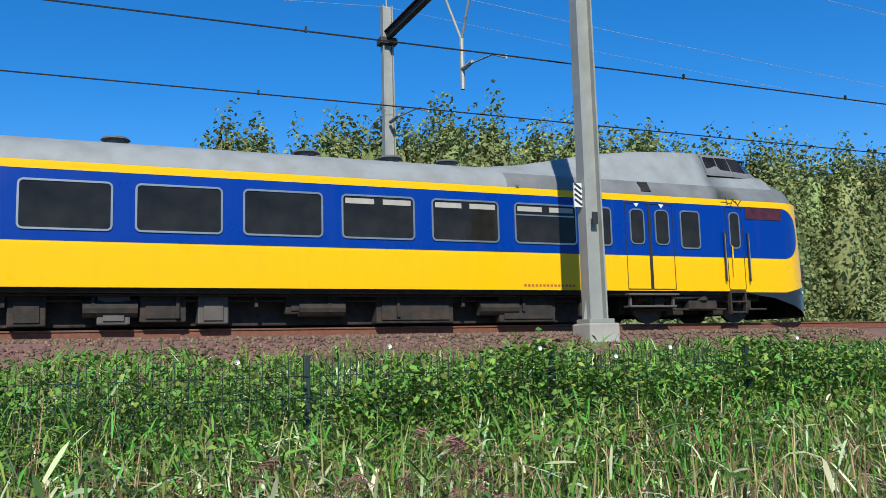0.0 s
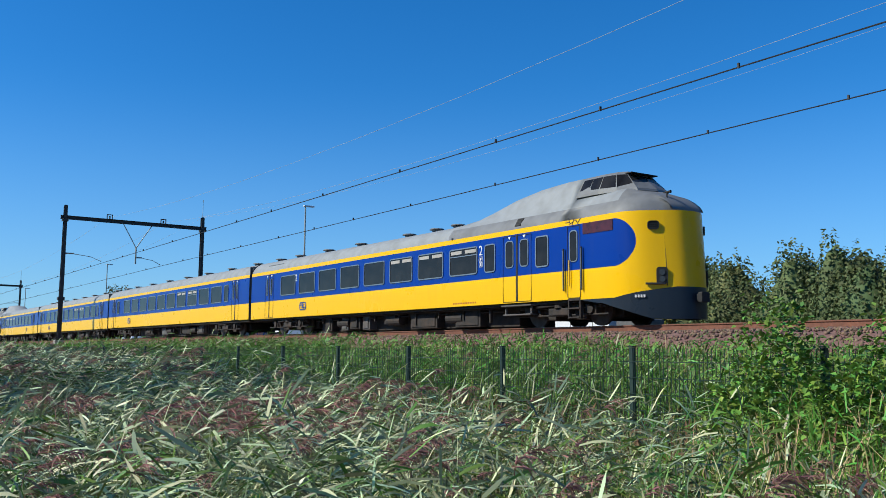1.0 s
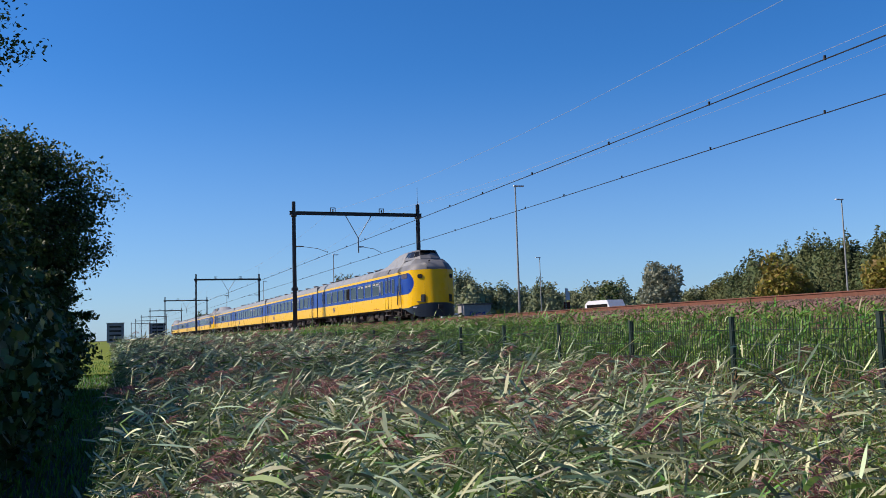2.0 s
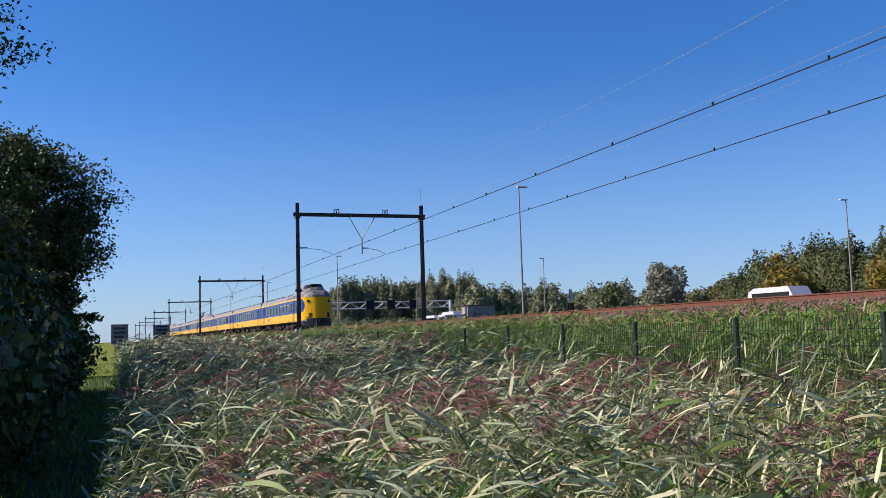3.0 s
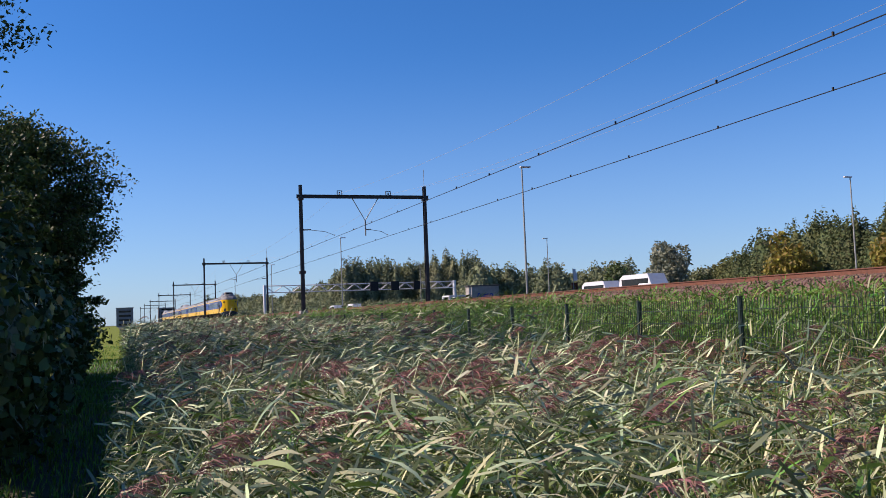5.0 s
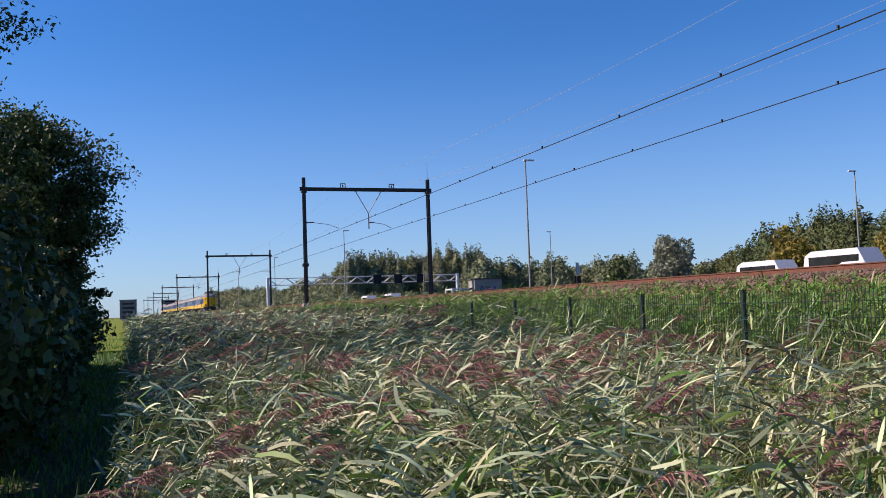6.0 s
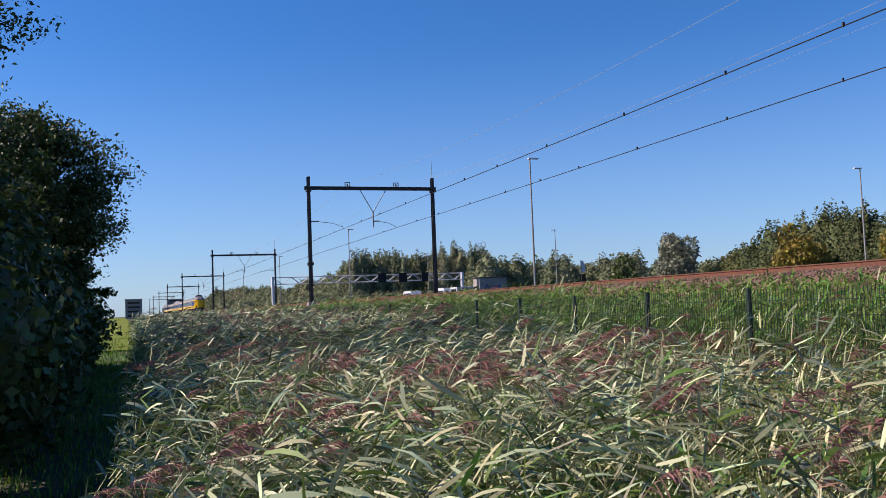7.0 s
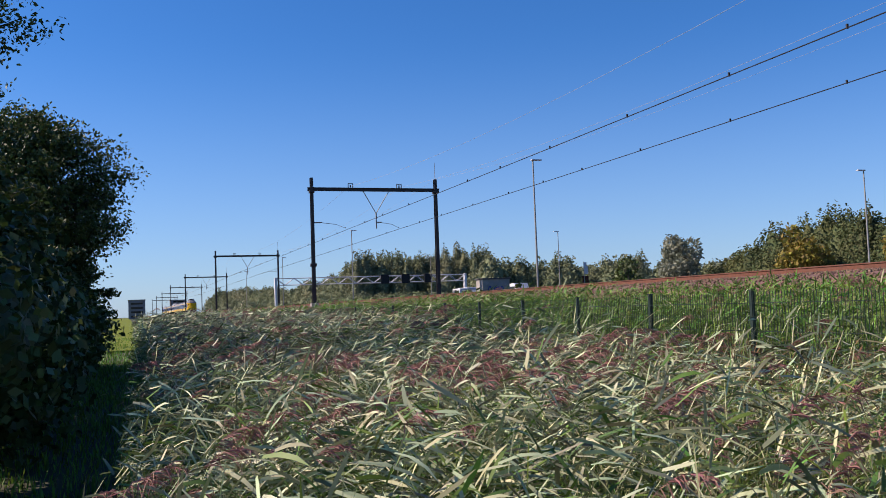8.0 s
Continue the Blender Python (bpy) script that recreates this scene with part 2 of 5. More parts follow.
def box(bm, x0, x1, y0, y1, z0, z1, bevel=0.0, m=None):
    r = bmesh.ops.create_cube(bm, size=1)
    vs = r["verts"]
    bmesh.ops.scale(bm, vec=(abs(x1 - x0), abs(y1 - y0), abs(z1 - z0)), verts=vs)
    bmesh.ops.translate(bm, vec=((x0 + x1) / 2, (y0 + y1) / 2, (z0 + z1) / 2), verts=vs)
    if bevel:
        es = list({e for v in vs for e in v.link_edges})
        g = bmesh.ops.bevel(bm, geom=es, offset=bevel, segments=2, profile=0.6, affect="EDGES")
        vs = g["verts"]
    if m is not None:
        bmesh.ops.transform(bm, matrix=m, verts=vs)
    return bm


def B():
    return bmesh.new()


def tube(bm, a, b, r, r2=None, n=8):
    a, b = Vector(a), Vector(b)
    d = b - a
    m = Matrix.Translation((a + b) / 2) @ d.to_track_quat("Z", "Y").to_matrix().to_4x4()
    bmesh.ops.create_cone(bm, cap_ends=True, segments=n, radius1=r, radius2=r if r2 is None else r2, depth=d.length, matrix=m)
    return bm


def rounded(w, h, r, n=4):
    """Outline of a rounded rectangle about the origin."""
    pts = []
    for cx, cy, a0 in ((w / 2 - r, h / 2 - r, 0), (-w / 2 + r, h / 2 - r, 90), (-w / 2 + r, -h / 2 + r, 180), (w / 2 - r, -h / 2 + r, 270)):
        for i in range(n + 1):
            a = radians(a0 + 90 * i / n)
            pts.append((cx + r * math.cos(a), cy + r * math.sin(a)))
    return pts


def plate(bm, u, z, w, h, r, y0, y1):
    """A rounded plate in the car's side, from depth y0 out to y1."""
    pts = rounded(w, h, r)
    a = [bm.verts.new((u + p, y0, z + q)) for p, q in pts]
    b = [bm.verts.new((u + p, y1, z + q)) for p, q in pts]
    k = len(pts)
    bm.faces.new(b)
    for i in range(k):
        bm.faces.new((a[i], a[(i + 1) % k], b[(i + 1) % k], b[i]))
    bmesh.ops.recalc_face_normals(bm, faces=bm.faces)
    return bm


def ring(bm, u, z, w, h, r, t, y0, y1):
    """A rounded frame of width t in the car's side."""
    o, i = rounded(w, h, r), rounded(w - 2 * t, h - 2 * t, max(r - t, 0.01))
    vs = [[bm.verts.new((u + p, y, z + q)) for p, q in pts] for pts, y in ((o, y0), (o, y1), (i, y1), (i, y0))]
    k = len(o)
    for s in range(3):
        for j in range(k):
            bm.faces.new((vs[s][j], vs[s][(j + 1) % k], vs[s + 1][(j + 1) % k], vs[s + 1][j]))
    bmesh.ops.recalc_face_normals(bm, faces=bm.faces)
    return bm


def loft(bm, rings, closed=False, cap=False):
    vs = [[bm.verts.new(p) for p in r] for r in rings]
    for a, b in zip(vs, vs[1:]):
        k = len(a)
        for i in range(k if closed else k - 1):
            j = (i + 1) % k
            bm.faces.new((a[i], a[j], b[j], b[i]))
    if cap:
        bm.faces.new(vs[0])
        bm.faces.new(list(reversed(vs[-1])))
    return bm


def raw(name, verts, faces, material, parent=None, smooth=False):
    """A mesh from computed arrays; faces all have the same number of corners."""
    verts, faces = np.asarray(verts, dtype=np.float32), np.asarray(faces, dtype=np.int32)
    me = bpy.data.meshes.new(name)
    k = faces.shape[1]
    me.vertices.add(len(verts))
    me.vertices.foreach_set("co", verts.ravel())
    me.loops.add(faces.size)
    me.loops.foreach_set("vertex_index", faces.ravel())
    me.polygons.add(len(faces))
    me.polygons.foreach_set("loop_start", np.arange(0, faces.size, k, dtype=np.int32))
    me.polygons.foreach_set("loop_total", np.full(len(faces), k, dtype=np.int32))
    me.materials.append(material)
    me.update(calc_edges=True)
    me.validate()
    ob = new(name, me)
    if parent:
        ob.parent = parent
    return ob


# ---- ground ----
PROFILE_Y = [-4000, -6, 0, 3, 6, 8.5, 10, 12.5, 13.6, 14.8, 25.2, 26.2, 29, 31.5, 66, 70, 4000]
PROFILE_Z = [-2.35, -2.3, -2.3, -2.35, -2.2, -1.9, -1.7, -1.1, -0.85, -0.66, -0.66, -0.75, -1.6, -2.0, -2.0, -1.9, -2.2]


def ground_z(x, y):
    z = np.interp(y, PROFILE_Y, PROFILE_Z)
    near = np.clip(1 - np.abs(np.asarray(y) - 6) / 9, 0, 1)
    return z + near * 0.06 * (np.sin(np.asarray(x) * 1.3 + np.asarray(y)) + np.sin(np.asarray(x) * 0.37 - np.asarray(y) * 1.9))


def build_ground():
    xs = np.unique(np.concatenate([np.linspace(-4000, -300, 12), np.linspace(-300, 60, 181), np.linspace(60, 4000, 12)]))
    ys = np.unique(np.concatenate([PROFILE_Y, np.linspace(-20, 32, 70), np.linspace(40, 400, 12)]))
    gx, gy = np.meshgrid(xs, ys, indexing="ij")
    v = np.stack([gx, gy, ground_z(gx, gy)], -1).reshape(-1, 3)
    i = np.arange(len(xs) * len(ys)).reshape(len(xs), len(ys))
    f = np.stack([i[:-1, :-1], i[1:, :-1], i[1:, 1:], i[:-1, 1:]], -1).reshape(-1, 4)
    tagged(raw("ground", v, f, M["soil"]), "grassy earth embankment and flat meadow", "ground", kind="structure")


build_ground()


def strip(name, x0, x1, pts, material, label, category, step=4.0, jitter=0.0):
    """A long strip along the track with the cross-section pts (y, z)."""
    n = int((x1 - x0) / step) + 1
    rng = np.random.default_rng(5)
    xs = np.linspace(x0, x1, n)
    v = np.array([[(x, y, z + jitter * rng.uniform(-1, 1)) for y, z in pts] for x in xs]).reshape(-1, 3)
    i = np.arange(n * len(pts)).reshape(n, len(pts))
    f = np.stack([i[:-1, :-1], i[1:, :-1], i[1:, 1:], i[:-1, 1:]], -1).reshape(-1, 4)
    return tagged(raw(name, v, f, material), label, category, kind="structure")


TRACKS = (17.78, 21.95)
ballast = strip("ballast_bed", -700, 200, [(12.6, -1.2), (13.3, -0.64), (14.3, -0.3), (15.2, -0.24), (24.2, -0.24), (25.4, -0.7), (25.9, -0.95)], M["stone"],
      "brown crushed stone ballast under two tracks", "ballast", 5.0, 0.015)
road = strip("road", -900, 700, [(33.0, -1.94), (33.01, -1.9), (48.4, -1.9), (48.41, -1.94)], M["asphalt"], "dark asphalt motorway carriageway behind the railway", "road", 20)
strip("meadow", -1500, -44, [(-90, -2.3), (-20, -2.24), (0.5, -2.2), (1.2, -2.32)], M["field"], "bright mown meadow beyond the path", "meadow", 20)
road2 = strip("road_2", -900, 700, [(51.5, -1.94), (51.51, -1.9), (65.0, -1.9), (65.01, -1.94)], M["asphalt"], "far asphalt motorway carriageway", "road", 20)


def build_track(y):
    """Two rails on concrete sleepers."""
    tr = empty("railway_track")
    tr.location = (0, y, 0)
    section = [(-0.07, -0.172), (0.07, -0.172), (0.07, -0.155), (0.012, -0.135), (0.012, -0.045), (0.036, -0.03), (0.036, -0.002), (-0.036, -0.002),
               (-0.036, -0.03), (-0.012, -0.045), (-0.012, -0.135), (-0.07, -0.155)]
    for s in (-0.755, 0.755):
        rail = part("rail", loft(B(), [[(x, s + p, q) for p, q in section] for x in (-700, -300, -100, -30, 0, 30, 200)], True, True), M["rail"], tr, "rusty steel rail")
        part("running_surface", box(B(), -700, 200, s - 0.025, s + 0.025, -0.003, 0.0), M["railhead"], rail, "polished steel running surface")
    bm = B()
    box(bm, -0.13, 0.13, -1.25, 1.25, -0.36, -0.185, 0.02)
    me = mesh_of("sleeper", bm, M["sleeper"])
    for i in range(110):
        share("sleeper", me, tr, pose(12 - i * 0.6, 0, 0, 0, 0, 0))
    tagged(tr, "rusty rails on concrete sleepers in brown ballast", "railway track")
    return tr


for ty in TRACKS:
    build_track(ty)


# ---- trains ----
SIDE = 1.40
PLAN = [(-3.62, 1.40), (-3.35, 1.365), (-3.12, 1.285), (-2.92, 1.16), (-2.75, 1.01), (-2.62, 0.86), (-2.5, 0.72), (-2.33, 0.5), (-2.22, 0.28), (-2.17, 0.0)]


def lean(u, z):
    """The nose slopes back a little towards its top."""
    k = min(max((u + 3.6) / 1.4, 0), 1)
    return u + 0.06 * k - 0.06 * k * max(z - 1.0, -0.4)


def side_in(z):
    return 1.0 - 0.02 * max(0, (z - 2.3)) ** 1.5 - 0.012 * max(0, 1.2 - z)


def cab_roof_top(u):
    return float(np.interp(u, [-27.3, -11.4, -10.3, -9.65, -8.4, -7.2, -6.1, -5.5], [3.46, 3.46, 3.58, 3.70, 3.95, 4.10, 4.16, 4.16]))


def roof_ring(u, top, w):
    k = min(max((top - 3.46) / 0.67, 0), 1)
    hw = 0.62 + 0.2 * k
    half = [(w * 0.985, 2.83), (w * 0.955, 3.0), (w * 0.84, 3.19), (w * (0.66 + 0.06 * k), 3.33 + 0.08 * k),
            (hw * 1.02, 3.40 + (top - 3.46) * 0.62), (hw * 0.84, top - 0.05 - 0.04 * k), (0.0, top + 0.03 * k)]
    return [(u, -y, z) for y, z in half] + [(u, y, z) for y, z in reversed(half[:-1])]


def deck_ring(u, top, w):
    half = [(w * 0.985, 2.83), (w * 0.955, 3.0), (w * 0.84, 3.19), (w * 0.72, 3.40), (0.84, top - 0.05), (0.6, top - 0.02), (0.0, top)]
    return [(u, -y, z) for y, z in half] + [(u, y, z) for y, z in reversed(half[:-1])]


def windows_on(car, us, z=2.09, h=0.86, w=1.5, blinds=()):
    """Framed windows on both sides; meshes are shared by windows of one size."""
    fr = mesh_of("window_frame", ring(B(), 0, 0, w, h, 0.1, 0.035, 0.0, -0.022), M["steel"])
    pane = mesh_of("pane", plate(B(), 0, 0, w - 0.06, h - 0.06, 0.08, 0.0, -0.008), M["glass"])
    bl = mesh_of("blind", box(box(B(), -w / 2 + 0.08, -0.09, -0.013, -0.009, h / 2 - 0.18, h / 2 - 0.075), 0.09, w / 2 - 0.08, -0.013, -0.009, h / 2 - 0.18, h / 2 - 0.075), M["concrete"])
    split = mesh_of("transom", box(B(), -w / 2 + 0.05, w / 2 - 0.05, -0.018, -0.008, h / 2 - 0.27, h / 2 - 0.24, 0.004), M["steel"])
    for i, u in enumerate(us):
        for s, rz in ((-1, 0), (1, 180)):
            win = share("window", fr, car, pose(u, s * SIDE * side_in(z), z, 0, 0, rz))
            share("pane", pane, win, Matrix())
            if i in blinds:
                share("blind", bl, win, Matrix())
                if i == blinds[0]:
                    share("transom", split, win, Matrix())


def doors_on(car, u, narrow=False):
    """A double folding door on both sides, with a foot board below."""
    lw = 0.62 if not narrow else 0.42
    for s, rz in ((-1, 0), (1, 180)):
        for k in (-1, 1):
            d = part("door", ring(B(), 0, 1.69, lw, 1.92, 0.02, 0.014, 0.0, -0.008), M["rubber"], car, "folding passenger door leaf")
            d.matrix_basis = pose(u + k * (lw / 2 + 0.025) * (1 if s < 0 else -1), s * SIDE, 0, 0, 0, rz)
            part("door_window", plate(B(), 0, 2.12, lw - 0.27, 0.76, 0.1, 0.0, -0.012), M["glass"], d, "tall narrow door window")
            part("window_frame", ring(B(), 0, 2.12, lw - 0.23, 0.8, 0.12, 0.03, 0.0, -0.018), M["steel"], d)
            mark = B()
            a = [mark.verts.new(p) for p in ((-0.07, -0.012, 2.64), (0.07, -0.012, 2.64), (0.0, -0.012, 2.55))]
            mark.faces.new(a)
            part("door_mark", mark, M["white"], d, "small white triangle")
        seal = part("door_seal", box(B(), u - 0.03, u + 0.03, s * SIDE - 0.012, s * SIDE + 0.012, 0.74, 2.68), M["rubber"], car)
        if not narrow:
            fb = part("foot_board", box(B(), u - 0.68, u + 0.68, s * 1.18, s * 1.45, 0.60, 0.64, 0.01), M["boxgrey"], car)
            part("lower_step", box(box(box(B(), u - 0.62, u + 0.62, s * 1.15, s * 1.42, 0.34, 0.38, 0.01), u - 0.6, u - 0.55, s * 1.3, s * 1.36, 0.36, 0.62), u + 0.55, u + 0.6, s * 1.3, s * 1.36, 0.36, 0.62), M["boxgrey"], fb)


def bogie(car, u):
    bg = part("bogie", B(), M["under"], car, "dark grimy bogie")
    bm = B()
    for s in (-1, 1):
        box(bm, -1.75, 1.75, s * 0.98, s * 1.12, 0.48, 0.66, 0.03)
        for e in (-1.25, 1.25):
            box(bm, e - 0.2, e + 0.2, s * 0.96, s * 1.16, 0.3, 0.58, 0.03)
            tube(bm, (e - 0.35, s * 1.06, 0.52), (e - 0.35, s * 1.06, 0.74), 0.1)
            tube(bm, (e + 0.35, s * 1.06, 0.52), (e + 0.35, s * 1.06, 0.74), 0.1)
        box(bm, -0.4, 0.4, s * 0.95, s * 1.2, 0.3, 0.5, 0.03)
        tube(bm, (-0.9, s * 1.2, 0.55), (0.6, s * 1.2, 0.62), 0.045)
        tube(bm, (0.0, s * 1.1, 0.5), (0.0, s * 1.1, 0.75), 0.17, n=12)
    box(bm, -0.3, 0.3, -1.0, 1.0, 0.4, 0.62)
    box(bm, -1.9, 1.9, -0.6, 0.6, 0.22, 0.6, 0.05)
    for s in (-1, 1):
        for e in (-1.25, 1.25):
            tube(bm, (e, s * 1.1, 0.45), (e, s * 1.22, 0.45), 0.13, n=12)
            for k in (-0.35, 0.35):
                for z in (0.54, 0.59, 0.64, 0.69):
                    tube(bm, (e + k, s * 1.06, z), (e + k, s * 1.06, z + 0.025), 0.13, n=10)
        tube(bm, (-1.9, s * 1.15, 0.3), (1.9, s * 1.15, 0.3), 0.025)
        tube(bm, (0.75, s * 1.15, 0.28), (1.0, s * 1.15, 0.7), 0.03)
        tube(bm, (-0.75, s * 1.15, 0.28), (-1.0, s * 1.15, 0.7), 0.03)
    for e in (-0.62, 0.62):
        box(bm, e - 0.25, e + 0.25, -0.95, 0.95, 0.18, 0.5, 0.04)
    bm.to_mesh(bg.data)
    bm.free()
    bg.location = (u, 0, 0)
    wm = B()
    for s in (-1, 1):
        tube(wm, (0, s * 0.70, 0), (0, s * 0.80, 0), 0.45, n=24)
        tube(wm, (0, s * 0.80, 0), (0, s * 0.83, 0), 0.2, 0.17, n=16)
    tube(wm, (0, -0.7, 0), (0, 0.7, 0), 0.08)
    me = mesh_of("wheelset", wm, M["wheel"])
    for e in (-1.25, 1.25):
        share("wheelset", me, bg, pose(e, 0, 0.455))
    return bg


def under_boxes(car, items):
    for u0, u1, z0, grey in items:
        bm = box(B(), u0, u1, -1.02, 1.02, z0, 0.62, 0.03)
        box(bm, u0 + 0.1, u1 - 0.1, -1.05, 1.05, z0 + 0.06, 0.5, 0.01)
        part("equipment_box", bm, M["boxgrey"] if grey else M["under"], car, "grey underfloor box" if grey else "grimy underfloor box")


def pipes_on(car, u0, u1):
    """Pipes, hangers and cylinders below the floor."""
    bm = B()
    for s in (-1, 1):
        tube(bm, (u0, s * 1.12, 0.6), (u1, s * 1.12, 0.6), 0.03)
        tube(bm, (u0, s * 0.98, 0.5), (u1, s * 0.98, 0.5), 0.022)
        n = int(abs(u1 - u0) / 1.3)
        for i in range(n):
            u = u0 + (u1 - u0) * (i + 0.4) / n
            box(bm, u - 0.03, u + 0.03, s * 1.0, s * 1.1, 0.18 + 0.1 * (i % 3), 0.64)
        for i in range(3):
            u = u0 + (u1 - u0) * (0.2 + 0.3 * i)
            tube(bm, (u - 0.45, s * 0.95, 0.36), (u + 0.45, s * 0.95, 0.36), 0.16, n=12)
    tagged(part("brake_gear", bm, M["under"], car, "grimy pipes and air tanks"), kind="stuff")


def roof_vents(car, us, z=3.5):
    bm = B()
    tube(bm, (0, 0, -0.06), (0, 0, 0.03), 0.17, n=12)
    tube(bm, (0, 0, 0.03), (0, 0, 0.07), 0.27, 0.24, n=12)
    me = mesh_of("roof_vent", bm, M["turret"])
    for i, u in enumerate(us):
        share("roof_vent", me, car, pose(u, -0.35, z - 0.02))


def text(body, size, material, parent, m):
    cu = bpy.data.curves.new("number", "FONT")
    cu.body, cu.size, cu.extrude, cu.align_x = body, size, 0.003, "CENTER"
    tmp = bpy.data.objects.new("number", cu)
    me = bpy.data.meshes.new_from_object(tmp)
    bpy.data.objects.remove(tmp)
    me.materials.append(material)
    ob = new("class_number", me)
    ob.parent = parent
    ob.matrix_basis = m
    return tagged(ob, "white class number")


def emblem(car, u, z):
    """The operator's badge as a plain double arrow of bars."""
    for s, rz in ((-1, 0), (1, 180)):
        bm = ring(B(), 0, 0, 0.62, 0.34, 0.12, 0.05, 0.0, -0.012)
        box(bm, -0.32, 0.1, -0.016, 0.0, 0.03, 0.07)
        box(bm, -0.1, 0.32, -0.016, 0.0, -0.07, -0.03)
        box(bm, -0.03, 0.03, -0.014, 0.0, -0.12, 0.12, 0, pose(0, 0, 0, 0, -35, 0))
        ob = part("badge", bm, M["bluemark"], car, "small blue operator badge")
        ob.matrix_basis = pose(u, s * SIDE * 1.001, z, 0, 0, rz)


CAB_REAR, CAR_LEN = -27.25, 25.85


def cab_car():
    car = empty("railway_car")
    # side walls run round the nose
    plan = [(CAB_REAR, 1.40), (-20, 1.40), (-11, 1.40), (-7, 1.40), (-5.0, 1.40), (-4.4, 1.40), (-4.0, 1.40)] + PLAN
    outline = [(u, -w) for u, w in plan] + [(u, w) for u, w in reversed(plan[:-1])]
    rows = []
    for u, y in outline:
        low = float(np.interp(u, [-5.0, -4.4, -4.0, -3.27, -2.75, -2.1], [0.70, 0.6, 0.55, 0.34, 0.14, 0.13]))
        zs = [low + (0.72 - low) * k for k in (0, 0.5)] + [0.74, 0.95, 1.2, 1.5, 1.8, 2.1, 2.4, 2.6, 2.75, 2.84]
        rows.append([(lean(u, z), y * side_in(z), z) for z in zs])
    bm = loft(B(), rows)
    bmesh.ops.recalc_face_normals(bm, faces=bm.faces)
    shell = part("body", bm, M["cab_paint"], car, "yellow and blue steel body shell", True)
    for e in shell.data.edges:
        p, q = (shell.data.vertices[i].co for i in e.vertices)
        if p.x > -2.7 and q.x > -2.7 and abs(abs(p.y) - 0.716) < 0.02 and abs(abs(q.y) - 0.716) < 0.02:
            e.use_edge_sharp = True
    # roof and hump
    us = [CAB_REAR, -22, -16, -11.4, -11, -10.3, -9.65, -9, -8.4, -7.8, -7.2, -6.6, -6.1, -5.7, -5.42]
    rings = [roof_ring(u, cab_roof_top(u), 1.40) for u in us]
    for u, top, w in ((-5.40, 3.60, 1.40), (-4.6, 3.60, 1.40), (-3.62, 3.58, 1.40), (-3.35, 3.49, 1.365), (-3.12, 3.45, 1.285), (-2.92, 3.39, 1.16), (-2.75, 3.32, 1.01), (-2.62, 3.25, 0.86), (-2.5, 3.18, 0.72), (-2.33, 3.06, 0.5), (-2.24, 2.95, 0.3), (-2.21, 2.87, 0.12)):
        rings.append([(u - 0.02, y, z) for _, y, z in deck_ring(u, top, w)] if top > 3.55 else
                     [(lean(u, 2.84) - max(0, u + 3.4) * 0.12, y * (1 if i in (0, 12) else 0.955), 2.83 + (z - 2.83) * (top - 2.83) / (3.46 - 2.83)) for i, (_, y, z) in enumerate(roof_ring(u, 3.46, w))])
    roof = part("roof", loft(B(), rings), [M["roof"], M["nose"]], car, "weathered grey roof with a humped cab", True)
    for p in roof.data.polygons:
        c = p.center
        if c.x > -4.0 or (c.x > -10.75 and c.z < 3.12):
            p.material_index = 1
    part("roof_seam", box(B(), -10.80, -10.74, -1.41, 1.41, 2.84, 2.9), M["turret"], car)
    # raised driver's cab
    base = [(-5.42, 0.98), (-4.6, 0.96), (-4.0, 0.86), (-3.5, 0.6), (-3.36, 0.0)]
    topo = [(-5.36, 0.72), (-4.6, 0.72), (-4.2, 0.66), (-3.98, 0.48), (-3.92, 0.0)]

    def loop(pts):
        return [(u, -w) for u, w in pts] + [(u, w) for u, w in reversed(pts[:-1])]
    lo, hi = loop(base), loop(topo)
    bm = loft(B(), [[(u, y, 3.5) for u, y in lo], [(u * 0.93 + U * 0.07, y * 0.93 + v * 0.07, 3.57) for (u, y), (U, v) in zip(lo, hi)],
                    [(u, y, 4.01) for u, y in hi], [(u - 0.03, y * 0.85, 4.09) for u, y in hi], [(u * 0.3 - 4.65 * 0.7, y * 0.3, 4.13) for u, y in hi]], True, True)
    bmesh.ops.recalc_face_normals(bm, faces=bm.faces)
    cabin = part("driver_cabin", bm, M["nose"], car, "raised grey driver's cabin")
    L = lambda p, q, k: [a + (b - a) * k for a, b in zip(p, q)]

    def cab_pane(p0, p1, q0, q1, a, b):
        """One pane between two base and two top corners."""
        lo0, lo1 = L((*p0, 3.5), (*p1, 3.5), a), L((*p0, 3.5), (*p1, 3.5), b)
        hi0, hi1 = L((*q0, 4.01), (*q1, 4.01), a), L((*q0, 4.01), (*q1, 4.01), b)
        c = [L(lo0, hi0, 0.15), L(lo1, hi1, 0.15), L(lo1, hi1, 0.97), L(lo0, hi0, 0.97)]
        nrm = (Vector(c[1]) - Vector(c[0])).cross(Vector(c[3]) - Vector(c[0])).normalized()
        if nrm.dot(Vector((c[0][0] + 4.6, c[0][1], 0.0))) < 0:
            nrm = -nrm
        bm = B()
        f = [bm.verts.new(Vector(v) + nrm * 0.012) for v in c]
        g = [bm.verts.new(Vector(v) - nrm * 0.004) for v in c]
        bm.faces.new(f)
        for i in range(4):
            bm.faces.new((f[i], g[i], g[(i + 1) % 4], f[(i + 1) % 4]))
        bmesh.ops.recalc_face_normals(bm, faces=bm.faces)
        part("cab_window", bm, M["glass"], cabin, "dark sloping cab window")
